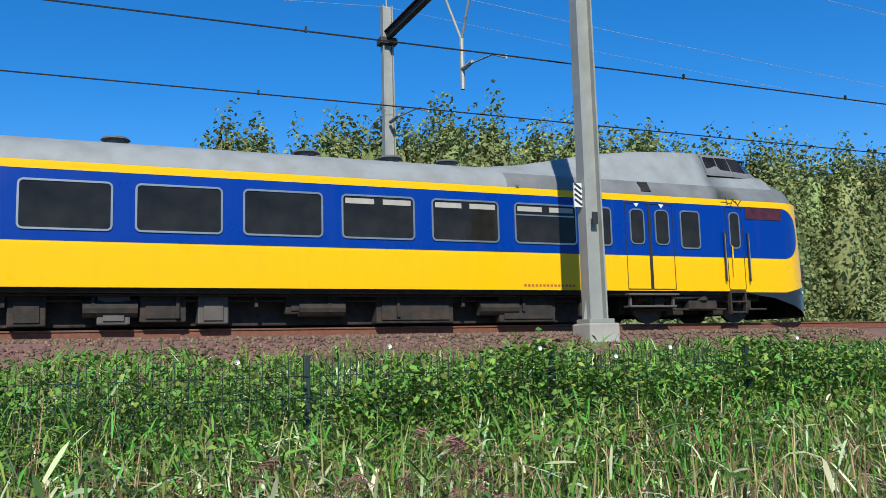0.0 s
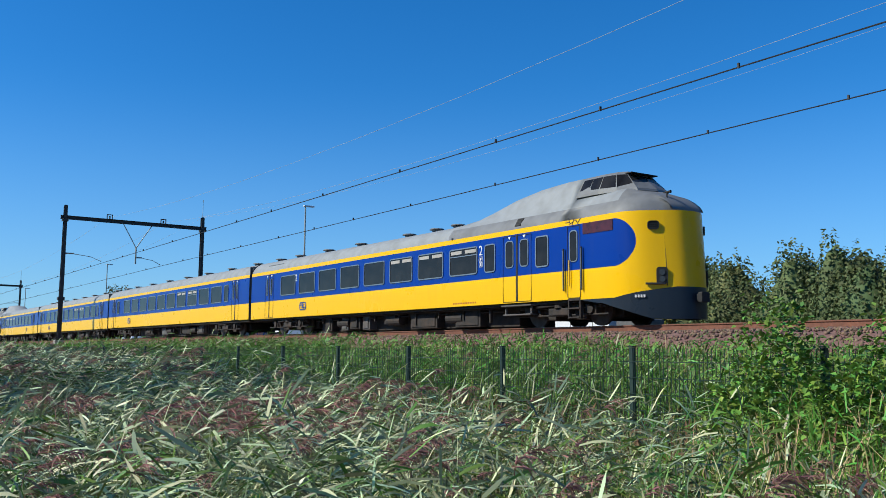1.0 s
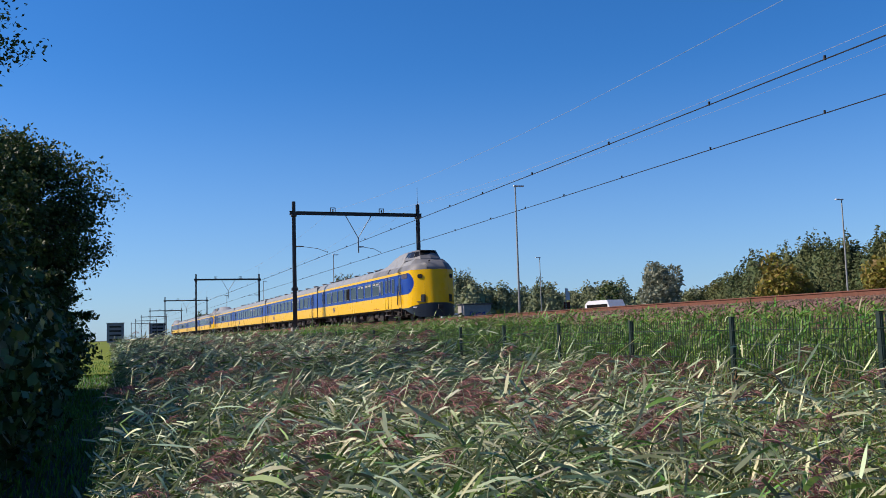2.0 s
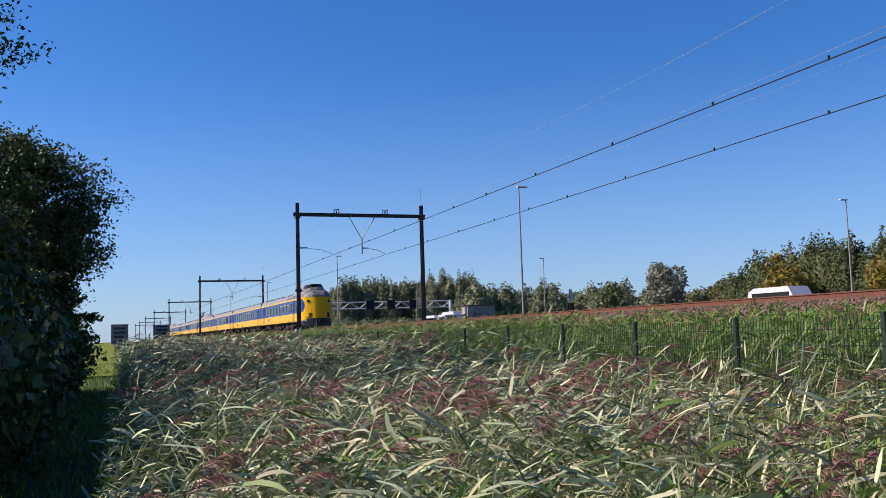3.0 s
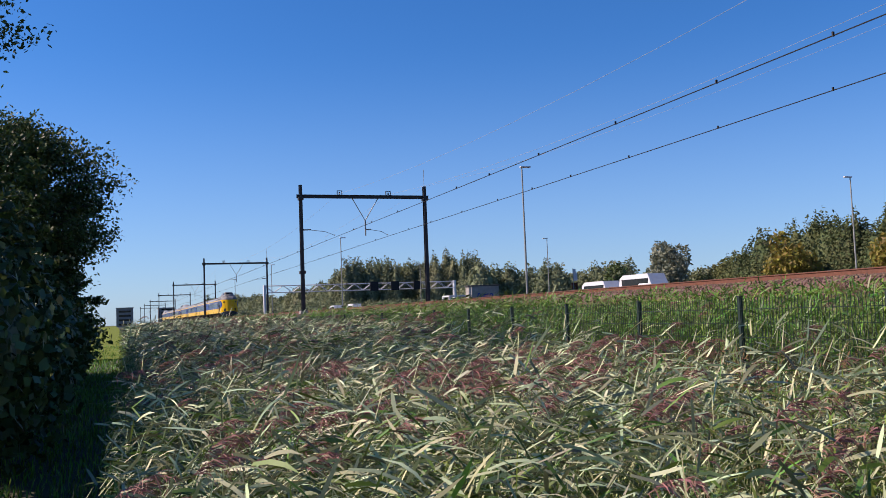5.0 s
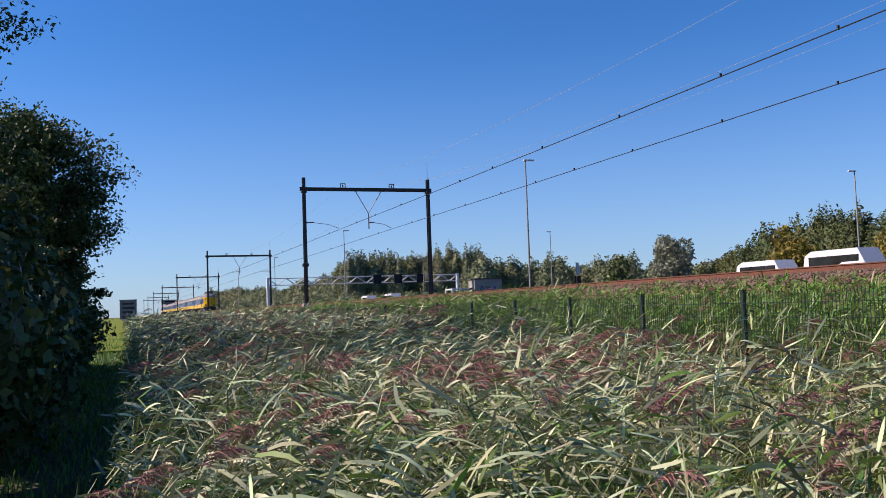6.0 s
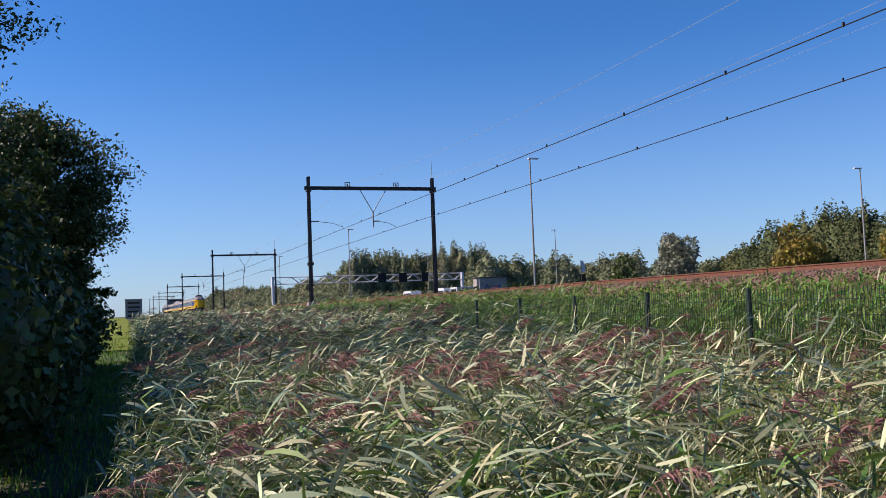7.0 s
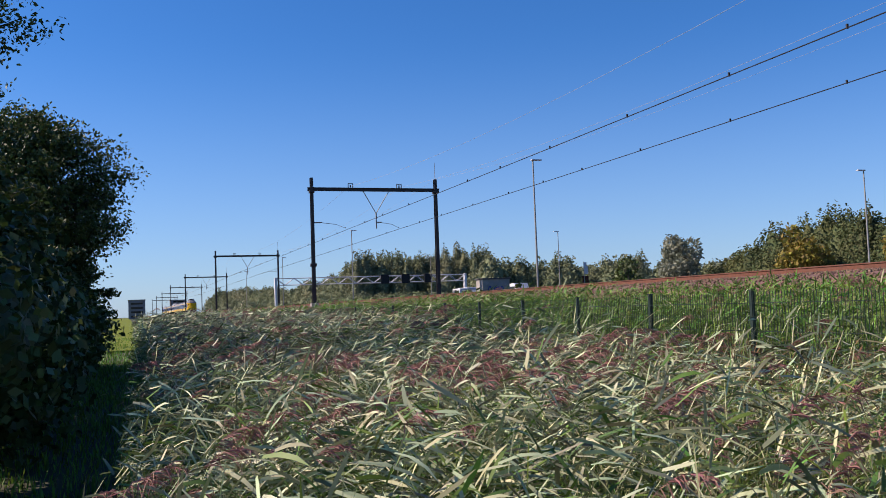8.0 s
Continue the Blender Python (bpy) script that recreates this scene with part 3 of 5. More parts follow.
    for s in (-1, 1):
        P = [(u, s * w) for u, w in base]
        Q = [(u, s * w) for u, w in topo]
        cab_pane(P[0], P[1], Q[0], Q[1], 0.05, 0.5)
        cab_pane(P[0], P[1], Q[0], Q[1], 0.53, 0.98)
        cab_pane(P[1], P[2], Q[1], Q[2], 0.03, 0.97)
        cab_pane(P[2], P[3], Q[2], Q[3], 0.03, 0.97)
        cab_pane(P[3], P[4], Q[3], Q[4], 0.04, 1.0)
    part("sun_visor", box(B(), -4.1, -3.8, -0.5, 0.5, 4.02, 4.05, 0.01), M["rubber"], cabin)
    part("horn", tube(tube(B(), (-2.75, -0.35, 3.2), (-2.75, -0.35, 3.36), 0.02), (-2.85, -0.35, 3.36), (-2.62, -0.35, 3.36), 0.018, 0.04, 12), M["rubber"], car, "dark metal horn on the nose")
    # windows
    windows_on(car, [-10.13 - 1.862 * i for i in range(8)], blinds=(0, 1, 2))
    windows_on(car, [-8.755], w=0.53)
    windows_on(car, [-6.365], w=0.56, h=0.88)
    doors_on(car, -7.48)
    doors_on(car, -25.16, True)
    for s, rz in ((-1, 0), (1, 180)):
        text("2", 0.42, M["white"], car, pose(-9.22, s * (SIDE + 0.004), 2.22, 90, 0, rz))
        text("2", 0.42, M["white"], car, pose(-22.36, s * (SIDE + 0.004), 2.22, 90, 0, rz))
        ic = ring(B(), 0, 0, 0.17, 0.15, 0.01, 0.012, 0.0, -0.012)
        ring(ic, 0, -0.17, 0.17, 0.15, 0.01, 0.012, 0.0, -0.012)
        box(ic, -0.03, 0.03, -0.012, 0.0, -0.04, 0.04)
        box(ic, -0.03, 0.03, -0.012, 0.0, -0.21, -0.12)
        part("pictogram", ic, M["white"], car, "small white pictograms").matrix_basis = pose(-9.21, s * SIDE, 2.1, 0, 0, rz)
        # driver's door with rails and steps
        d = part("driver_door", ring(B(), 0, 1.7, 0.5, 1.94, 0.05, 0.014, 0.0, -0.008), M["rubber"], car, "narrow driver's door")
        d.matrix_basis = pose(-5.08, s * SIDE, 0, 0, 0, rz)
        part("door_window", plate(B(), 0, 2.12, 0.27, 0.82, 0.1, 0.0, -0.012), M["glass"], d)
        part("window_frame", ring(B(), 0, 2.12, 0.32, 0.86, 0.12, 0.03, 0.0, -0.018), M["steel"], d)
        part("door_handle", tube(B(), (-0.13, -0.05, 1.05), (-0.13, -0.05, 1.75), 0.018), M["yellowpaint"], d)
        for u in (-5.43, -4.73):
            hr = part("hand_rail", tube(B(), (u, s * 1.455, 0.93), (u, s * 1.455, 2.07), 0.026), M["blackmark"], car, "black hand rail with pale inlay")
            part("rail_inlay", tube(B(), (u + 0.0, s * 1.482, 0.98), (u + 0.0, s * 1.482, 2.02), 0.008), M["steel"], hr)
        st = box(B(), -5.30, -4.86, s * 1.15, s * 1.41, 0.66, 0.72, 0.01)
        for z in (0.44, 0.2):
            box(st, -5.30, -4.86, s * 1.2, s * 1.42, z, z + 0.04, 0.01)
        box(st, -5.32, -5.28, s * 1.3, s * 1.4, 0.18, 0.72)
        box(st, -4.88, -4.84, s * 1.3, s * 1.4, 0.18, 0.72)
        part("cab_steps", st, M["under"], car)
        part("destination_display", plate(B(), -4.17, 2.545, 1.1, 0.29, 0.02, s * SIDE, s * (SIDE + 0.012)), M["display"], car, "dark red destination display")
        lv = box(B(), -0.13, 0.13, -0.012, 0.012, -0.14, 0.14, 0.004)
        for i in range(5):
            box(lv, -0.11, 0.11, -0.018, 0.018, -0.11 + i * 0.05, -0.09 + i * 0.05)
        part("louvre", lv, M["rubber"], car, "small black roof louvre").matrix_basis = pose(-7.49, s * 1.292, 3.05, 32 * s)
        # scribbled paint over the driver's door
        sc = B()
        for i in range(7):
            box(sc, -0.09, 0.09, -0.008, 0.0, -0.008, 0.008, 0, pose(-0.22 + i * 0.075, 0, 0.03 * math.sin(i * 2.1), 0, 70 * math.sin(i * 1.7), 0))
        part("scribble", sc, M["blackmark"], car, "black painted scribble").matrix_basis = pose(-5.1, s * (SIDE * 0.992 + 0.004), 2.78, 0, 0, rz)
        # number and notice bars
        nb = B()
        for i in range(4):
            box(nb, i * 0.07 - 0.13, i * 0.07 - 0.085, -0.012, 0.0, 0, 0.07)
        tagged(part("number_bars", nb, M["white"], car), kind="stuff").matrix_basis = pose(-2.915, s * 1.2, 0.66, 0, 0, (39 if s < 0 else 141))
        nb = B()
        for i in range(14):
            box(nb, i * 0.09, i * 0.09 + 0.055, -0.006, 0.0, 0, 0.05)
        tagged(part("notice_bars", nb, M["redtext"], car), kind="stuff").matrix_basis = pose(-10.7 if s < 0 else -9.45, s * SIDE * 0.995, 0.77, 0, 0, rz)
        # nose fittings
        v = ring(B(), 0, 0, 0.28, 0.22, 0.07, 0.02, 0.03, -0.03)
        for i in range(4):
            box(v, -0.12, 0.12, -0.02, 0.02, -0.075 + i * 0.045, -0.055 + i * 0.045)
        plate(v, 0, 0, 0.25, 0.19, 0.06, 0.02, -0.004)
        part("nose_vent", v, M["rubber"], car, "black oval vent").matrix_basis = pose(-2.685, s * 0.945, 2.46, 0, 0, (49 if s < 0 else 131))
        h = plate(B(), 0, 0, 0.27, 0.42, 0.07, 0.04, -0.03)
        hl = part("headlight", h, M["rubber"], car, "black headlight housing")
        hl.matrix_basis = pose(-2.535, s * 0.825, 1.2, 0, 0, (49 if s < 0 else 131))
        part("lamp", tube(tube(B(), (0, -0.045, 0.08), (0, -0.02, 0.08), 0.075, n=14), (0, -0.045, -0.09), (0, -0.02, -0.09), 0.075, n=14), M["lens"], hl)
        part("nose_strip", box(B(), -0.28, 0.2, -0.02, 0.03, -0.025, 0.025, 0.01), M["blackmark"], car).matrix_basis = pose(-2.60, s * 0.93, 1.0, 0, 0, (49 if s < 0 else 131))
        part("front_seam", box(B(), -0.008, 0.008, -0.008, 0.008, 0.95, 2.8), M["blackmark"], car).matrix_basis = pose(-2.395, s * 0.722, 0, 0, -3.4, 0)
    # coupler and front gear
    cp = box(B(), -2.35, -1.98, -0.1, 0.1, 0.58, 0.76, 0.03)
    box(cp, -2.02, -1.88, -0.15, 0.15, 0.54, 0.8, 0.04)
    part("coupler", cp, M["rubber"], car, "dark automatic coupler")
    pk = box(B(), -2.8, -2.3, -0.5, 0.5, 0.14, 0.85, 0.05)
    part("front_apron", pk, M["rubber"], car)
    end_parts(car, CAB_REAR, 1)
    emblem(car, -21.65, 1.13)
    bogie(car, -5.95)
    bogie(car, -23.6)
    under_boxes(car, [(-20.3, -19.7, 0.06, False), (-18.9, -18.35, 0.08, True), (-17.2, -16.65, 0.08, True), (-18.2, -17.4, 0.12, False), (-13.8, -12.15, 0.06, False), (-11.1, -9.75, 0.06, False),
                      (-15.6, -14.5, 0.25, False)])
    bm = box(B(), CAB_REAR + 0.1, -3.95, -1.3, 1.3, 0.62, 0.8)
    box(bm, -21.2, -8.2, -0.7, 0.7, 0.05, 0.63, 0.03)
    part("floor_frame", bm, M["under"], car)
    pipes_on(car, -8.6, -21.2)
    roof_vents(car, [-11.9, -13.2, -15.0, -18.6, -21.4, -24.2, -26.3])
    part("roof_hatch", box(B(), -25.6, -24.0, -1.27, -1.12, 2.95, 3.12, 0.01), M["turret"], car)
    return tagged(car, "yellow and blue intercity end car with a raised cab", "train car", group="train cars")


def end_parts(car, u, s):
    """Closed car end with a dark bellows."""
    bm = box(B(), min(u, u + s * 0.04), max(u, u + s * 0.04), -1.37, 1.37, 0.7, 3.2, 0.01)
    part("end_wall", bm, M["turret"], car)
    part("bellows", box(B(), min(u, u - s * 0.16), max(u, u - s * 0.16), -0.95, 0.95, 0.8, 3.1, 0.05), M["rubber"], car, "black rubber bellows")


def middle_car():
    car = empty("railway_car")
    n = CAR_LEN
    zs = [0.72, 0.95, 1.2, 1.5, 1.8, 2.1, 2.4, 2.6, 2.75, 2.84]
    for s in (-1, 1):
        bm = loft(B(), [[(u, s * SIDE * side_in(z), z) for z in zs] for u in (0, -n / 2, -n)])
        bmesh.ops.recalc_face_normals(bm, faces=bm.faces)
        part("side_wall", bm, M["car_paint"], car, "yellow and blue steel side", True)
    part("roof", loft(B(), [roof_ring(u, 3.46, 1.40) for u in (0, -n / 3, -2 * n / 3, -n)]), M["roof"], car, "weathered grey roof", True)
    windows_on(car, [-4.35 - 1.862 * i for i in range(10)], blinds=(2, 3))
    windows_on(car, [-2.95, -23.3], w=0.56)
    doors_on(car, -1.75, True)
    doors_on(car, -24.4, True)
    emblem(car, -20.5, 1.13)
    end_parts(car, 0, -1)
    end_parts(car, -n, 1)
    bogie(car, -3.5)
    bogie(car, -n + 3.5)
    under_boxes(car, [(-8.2, -7.2, 0.15, True), (-11, -9.2, 0.15, False), (-14.5, -13.4, 0.12, True), (-18, -16.2, 0.15, False)])
    part("floor_frame", box(box(B(), -n + 0.1, -0.1, -1.3, 1.3, 0.62, 0.8), -n + 5.8, -5.8, -0.7, 0.7, 0.05, 0.63, 0.03), M["under"], car)
    pipes_on(car, -6, -n + 6)
    roof_vents(car, [-1.5, -5, -8.5, -12, -15.5, -19, -22.5, -24.8])
    return tagged(car, "yellow and blue intercity middle car", "train car", group="train cars")


cab_a, mid_a = cab_car(), middle_car()
UNIT = -103.2
train = []
for k in range(2):
    a = cab_a if k == 0 else copy_thing(cab_a, Matrix())
    b = mid_a if k == 0 else copy_thing(mid_a, Matrix())
    c = copy_thing(mid_a, Matrix())
    d = copy_thing(cab_a, Matrix())
    o = k * UNIT
    train += [(a, o, 0), (b, o - 27.55, 0), (c, o - 53.7, 0), (d, o - 79.85 - 27.25, 180)]


# ---- catenary ----
def portal(x, flip, steel):
    """Steel portal over both tracks with its wire supports."""
    p = empty("catenary_portal")
    yl, yr = 14.17, 24.75

    def post(y, top):
        h = [(-0.19, -0.14), (-0.155, -0.14), (-0.155, -0.02), (0.155, -0.02), (0.155, -0.14), (0.19, -0.14), (0.19, 0.14), (0.155, 0.14), (0.155, 0.02), (-0.155, 0.02), (-0.155, 0.14), (-0.19, 0.14)]
        bm = loft(B(), [[(p * k, q * k, z) for p, q in h] for z, k in ((-0.1, 1.0), (top, 0.84))], True, True)
        box(bm, -0.27, 0.27, -0.22, 0.22, -0.1, -0.02, 0.01)
        for sx in (-1, 1):
            loft(bm, [[(sx * 0.17, -0.012, -0.02), (sx * 0.26, -0.012, -0.02), (sx * 0.26, 0.012, -0.02), (sx * 0.17, 0.012, -0.02)],
                      [(sx * 0.165, -0.012, 0.38), (sx * 0.18, -0.012, 0.38), (sx * 0.18, 0.012, 0.38), (sx * 0.165, 0.012, 0.38)]], True, True)
        ob = part("post", bm, steel, p)
        ob.location = (0, y, 0)
        part("footing", box(B(), -0.32, 0.32, -0.3, 0.3, -1.2, -0.1, 0.03), M["concrete"], ob)
        return ob
    near, far = post(yl, 10.05), post(yr, 10.05)
    part("number_plate", box(B(), -0.06, 0.06, -0.155, -0.14, 1.72, 1.95), M["blackmark"], near)
    part("number_plate", box(B(), -0.35, -0.18, -0.03, 0.0, 2.05, 2.5), M["white"], near)
    st = B()
    for i in range(4):
        box(st, -0.09, 0.09, -0.036, -0.03, -0.02, 0.02, 0, pose(-0.265, 0, 2.14 + i * 0.1, 0, 35, 0))
    part("striped_plate", st, M["blackmark"], near)
    if flip:
        part("collar", box(B(), -0.2, 0.2, -0.24, 0.24, 2.85, 3.1, 0.02), M["darksteel"], near)
    part("mast_rod", tube(B(), (0, 0, 10.0), (0, 0, 11.5), 0.02), M["galv"], far)
    bm = B()
    for z in (8.98, 9.24):
        box(bm, -0.09, 0.09, yl - 0.35, yr + 0.35, z, z + 0.03)
    box(bm, -0.012, 0.012, yl - 0.33, yr + 0.33, 9.0, 9.25)
    part("beam", bm, M["darksteel"], p, "dark riveted cross beam")
    for y in (yl, yr):
        part("clamp", box(B(), -0.27, 0.27, y - 0.2, y + 0.2, 8.82, 9.02, 0.02), M["darksteel"], p)
    for y in (17.4, 21.55):
        fr = B()
        for a, b in ((-0.22, -0.17), (0.17, 0.22)):
            box(fr, -0.05, 0.05, y + a, y + b, 9.27, 9.62)
        box(fr, -0.05, 0.05, y - 0.22, y + 0.22, 9.58, 9.63)
        tube(fr, (0, y, 9.3), (0, y, 9.5), 0.06)
        part("insulator_frame", fr, M["darksteel"], p)
    v = B()
    tube(v, (0, 18.45, 9.0), (0, 19.5, 7.15), 0.035)
    tube(v, (0, 20.65, 9.0), (0, 19.5, 7.15), 0.035)
    part("hanger", v, M["galv"], p, "v-shaped steel hanger")
    part("drop_post", tube(B(), (0, 19.5, 7.2), (0, 19.5, 5.9), 0.06), M["galv"], p)
    for y0, y1 in (((19.5, 17.2), (24.6, 21.7)) if not flip else ((14.3, 16.9), (19.5, 21.4))):
        arm = tube(B(), (0, y0, 6.4), (0, y0 + (y1 - y0) * 0.25, 6.42), 0.06, 0.05)
        tube(arm, (0, y0 + (y1 - y0) * 0.2, 6.4), (0, y0 + (y1 - y0) * 0.7, 6.25), 0.022)
        tube(arm, (0, y0 + (y1 - y0) * 0.7, 6.25), (0, y1, 5.95), 0.018)
        tube(arm, (0, y1, 5.92), (0, y1, 6.02), 0.03)
        part("steady_arm", arm, M["galv"], p)
    p.location = (x, 0, 0)
    return tagged(p, ("grey galvanised" if steel == M["galv"] else "dark-coloured") + " steel catenary portal spanning two tracks", "catenary portal", group="catenary portals")


PORTALS = [90.0, 9.28, -71.45, -156.4, -243, -329, -415, -501, -587]
# the portal nearest the camera is galvanised, all others are in darker steel
pa, pb, pc = portal(PORTALS[1], False, M["galv"]), portal(PORTALS[2], True, M["darksteel"]), portal(PORTALS[3], False, M["darksteel"])
for i, x in enumerate(PORTALS):
    if i not in (1, 2, 3):
        copy_thing(pb if i % 2 == 0 else pc, pose(x, 0, 0))


def wire(name, y, sag, material, label, r, z0, stagger):
    """A wire from portal to portal, with its clips."""
    w = empty(name)
    bm, clips = B(), B()
    for i, (xa, xb) in enumerate(zip(PORTALS, PORTALS[1:])):
        ya, yb = y + stagger * (-1) ** i, y + stagger * (-1) ** (i + 1)
        n = 12 if i < 4 else 4
        pts = [(xa + (xb - xa) * k / n, ya + (yb - ya) * k / n, z0 - sag * 4 * (k / n) * (1 - k / n)) for k in range(n + 1)]
        for p, q in zip(pts, pts[1:]):
            tube(bm, p, q, r, n=5)
        if sag < 0.2 and i < 4:
            for k in range(1, 15):
                f = k / 15 + 0.01 * math.sin(k * 5.0)
                px, py = xa + (xb - xa) * f, ya + (yb - ya) * f
                pz = z0 - sag * 4 * f * (1 - f)
                box(clips, px - 0.02, px + 0.02, py - 0.03, py + 0.03, pz - 0.02, pz + 0.1)
    part("strand", bm, material, w)
    if sag < 0.2:
        tagged(part("clips", clips, M["wire"], w), kind="stuff")
    else:
        clips.free()
    return tagged(w, label, "overhead wire", group="overhead wires")


for y in (17.15, 21.6):
    wire("contact_wire", y, 0.05, M["wire"], "dark copper contact wire over the track", 0.018, 5.93, 0.12)
    wire("messenger_wire", y + 0.1, 1.5, M["thinwire"], "thin sagging messenger wire over the track", 0.0065, 9.35, 0.0)
wire("feeder_wire", 24.75, 1.6, M["thinwire"], "thin bare feeder wire beside the track", 0.005, 10.04, 0.0)


# ---- motorway ----
def street_lamp():
    p = empty("street_lamp")
    part("pole", tube(B(), (0, 0, -0.2), (0, 0, 12.55), 0.1, 0.055, 10), M["galv"], p, "grey tapered steel pole")
    hd = box(B(), -0.13, 0.13, -0.15, 0.75, 12.5, 12.62, 0.04)
    part("lamp_head", hd, M["white"], p, "flat pale lamp head")
    return tagged(p, "tall grey street lamp beside the motorway", "street lamp", group="motorway lamps")


lamp0 = street_lamp()
LAMPS = [(-8.1, 31, 0), (-65.2, 31, 0), (-127.6, 31, 0), (-190, 31, 0), (-252, 31, 0), (-5, 66.5, 180), (-66.8, 66.5, 180), (-131.5, 66.5, 180), (-197, 66.5, 180), (54, 31, 0)]
for i, (x, y, rz) in enumerate(LAMPS):
    if i == 0:
        lamp0.matrix_basis = pose(x, y, -1.75, 0, 0, rz)
    else:
        copy_thing(lamp0, pose(x, y, -1.75, 0, 0, rz))


def cell_mast():
    p = empty("cell_mast")
    bm = B()
    w0, w1, h = 0.6, 0.38, 30.0
    q = lambda k: w0 + (w1 - w0) * k
    for sx in (-1, 1):
        for sy in (-1, 1):
            tube(bm, (sx * w0, sy * w0, 0), (sx * w1, sy * w1, h), 0.08, n=6)
    n = 20
    for i in range(n):
        a, b = i / n, (i + 1) / n
        for sx, sy, ex, ey in ((-1, -1, 1, -1), (1, -1, 1, 1), (1, 1, -1, 1), (-1, 1, -1, -1)):
            if i % 2:
                sx, sy, ex, ey = ex, ey, sx, sy
            tube(bm, (sx * q(a), sy * q(a), a * h), (ex * q(b), ey * q(b), b * h), 0.045, n=5)
    part("lattice", bm, M["galv"], p, "grey lattice tower")
    me = mesh_of("antenna_panel", box(B(), -0.18, 0.18, -0.1, 0.1, -1.1, 1.1, 0.04), M["white"])
    for z in (h - 0.3, h - 4.4):
        for k in range(5):
            a = radians(72 * k + 10)
            share("antenna_panel", me, p, pose(0.78 * math.cos(a), 0.78 * math.sin(a), z, 0, 0, 72 * k + 100))
    p.matrix_basis = pose(-27.4, 89, -1.95)
    return tagged(p, "grey lattice cell mast with white antenna panels", "cell mast")


cell_mast()


def gantry():
    p = empty("sign_gantry")
    y0, y1, z0, z1 = 31.0, 76.0, 5.2, 6.7
    bm = B()
    for sx in (-0.5, 0.5):
        for z in (z0, z1):
            tube(bm, (sx, y0, z), (sx, y1, z), 0.09, n=6)
        n = 22
        for i in range(n):
            a, b = y0 + (y1 - y0) * i / n, y0 + (y1 - y0) * (i + 1) / n
            tube(bm, (sx, a, z0 if i % 2 else z1), (sx, b, z1 if i % 2 else z0), 0.06, n=5)
    part("truss", bm, M["white"], p, "pale grey lattice truss")
    for y in (y0, y1):
        part("leg", box(B(), -0.55, 0.55, y - 0.24, y + 0.24, -2.2, z1 + 0.2, 0.05), M["white"], p, "pale square gantry leg")
    for y in (56, 61, 66.5):
        s = part("matrix_sign", box(B(), 0.55, 0.9, y - 0.95, y + 0.95, z0 - 0.25, z1 + 0.35, 0.05), M["rubber"], p, "black matrix sign")
    p.location = (-200, 0, 0)
    return tagged(p, "grey lattice sign gantry across the motorway", "sign gantry")


gantry()


def cabinet_house():
    p = empty("equipment_house")
    part("walls", box(B(), -0.7, 0.7, -1.25, 1.25, -1.9, 1.42, 0.03), M["concrete"], p, "pale concrete walls")
    part("roof", box(B(), -0.8, 0.8, -1.35, 1.35, 1.424, 1.52, 0.03), M["boxgrey"], p)
    mark = B()
    for i, (y, z, w, a) in enumerate(((-0.7, 0.6, 0.5, 70), (-0.45, 0.62, 0.5, -65), (-0.15, 0.55, 0.4, 85), (0.1, 0.72, 0.35, 10), (0.1, 0.5, 0.35, -8), (0.4, 0.6, 0.45, 60), (0.65, 0.6, 0.45, -70))):
        box(mark, 0, 0.006, -w / 2, w / 2, -0.05, 0.05, 0, pose(0.704 + 0.001 * i, y, z, a))
    part("spray_paint", mark, M["bluemark"], p, "blue spray-painted marks")
    part("door", box(B(), -0.45, 0.45, -1.28, -1.252, -1.7, 0.5), M["galv"], p)
    p.matrix_basis = pose(-70.5, 29.3, 0.0)
    return tagged(p, "small concrete equipment house with blue spray paint", "equipment house")


def white_shelter():
    p = empty("shelter")
    part("roof", box(B(), -1.0, 1.0, -0.95, 0.95, 0.78, 0.92, 0.02), M["white"], p, "flat white roof")
    for x in (-0.9, 0.9):
        for y in (-0.85, 0.85):
            part("post", box(B(), x - 0.09, x + 0.09, y - 0.1, y + 0.1, -2.0, 0.776), M["white"], p)
    part("bin", box(B(), -0.6, 0.6, -1.9, -1.1, -2.0, 0.3, 0.06), M["white"], p, "white box beside the shelter")
    part("back_wall", box(B(), -0.9, -0.86, -0.75, 0.75, -2.0, 0.7), M["boxgrey"], p)
    p.matrix_basis = pose(-80.5, 30.6, 0.0)
    return tagged(p, "small white open shelter near the equipment house", "shelter")


def roadside_banner():
    p = empty("roadside_banner")
    part("pole", tube(B(), (0, 0, -2.0), (0, 0, 5.7), 0.06), M["galv"], p)
    part("banner", box(box(B(), -0.02, 0.02, 0.06, 0.75, 3.7, 5.0, 0.01), -0.02, 0.02, 0.06, 0.5, 5.004, 5.6, 0.01), M["white"], p, "narrow white cloth banner")
    part("lower_panel", box(B(), -0.03, 0.03, -0.4, 0.75, 2.3, 3.4, 0.01), M["display"], p, "dark red panel")
    p.matrix_basis = pose(-130, 70.2, 0.0)
    return tagged(p, "white banner on a pole beside the motorway", "banner")


cabinet_house()
white_shelter()
roadside_banner()


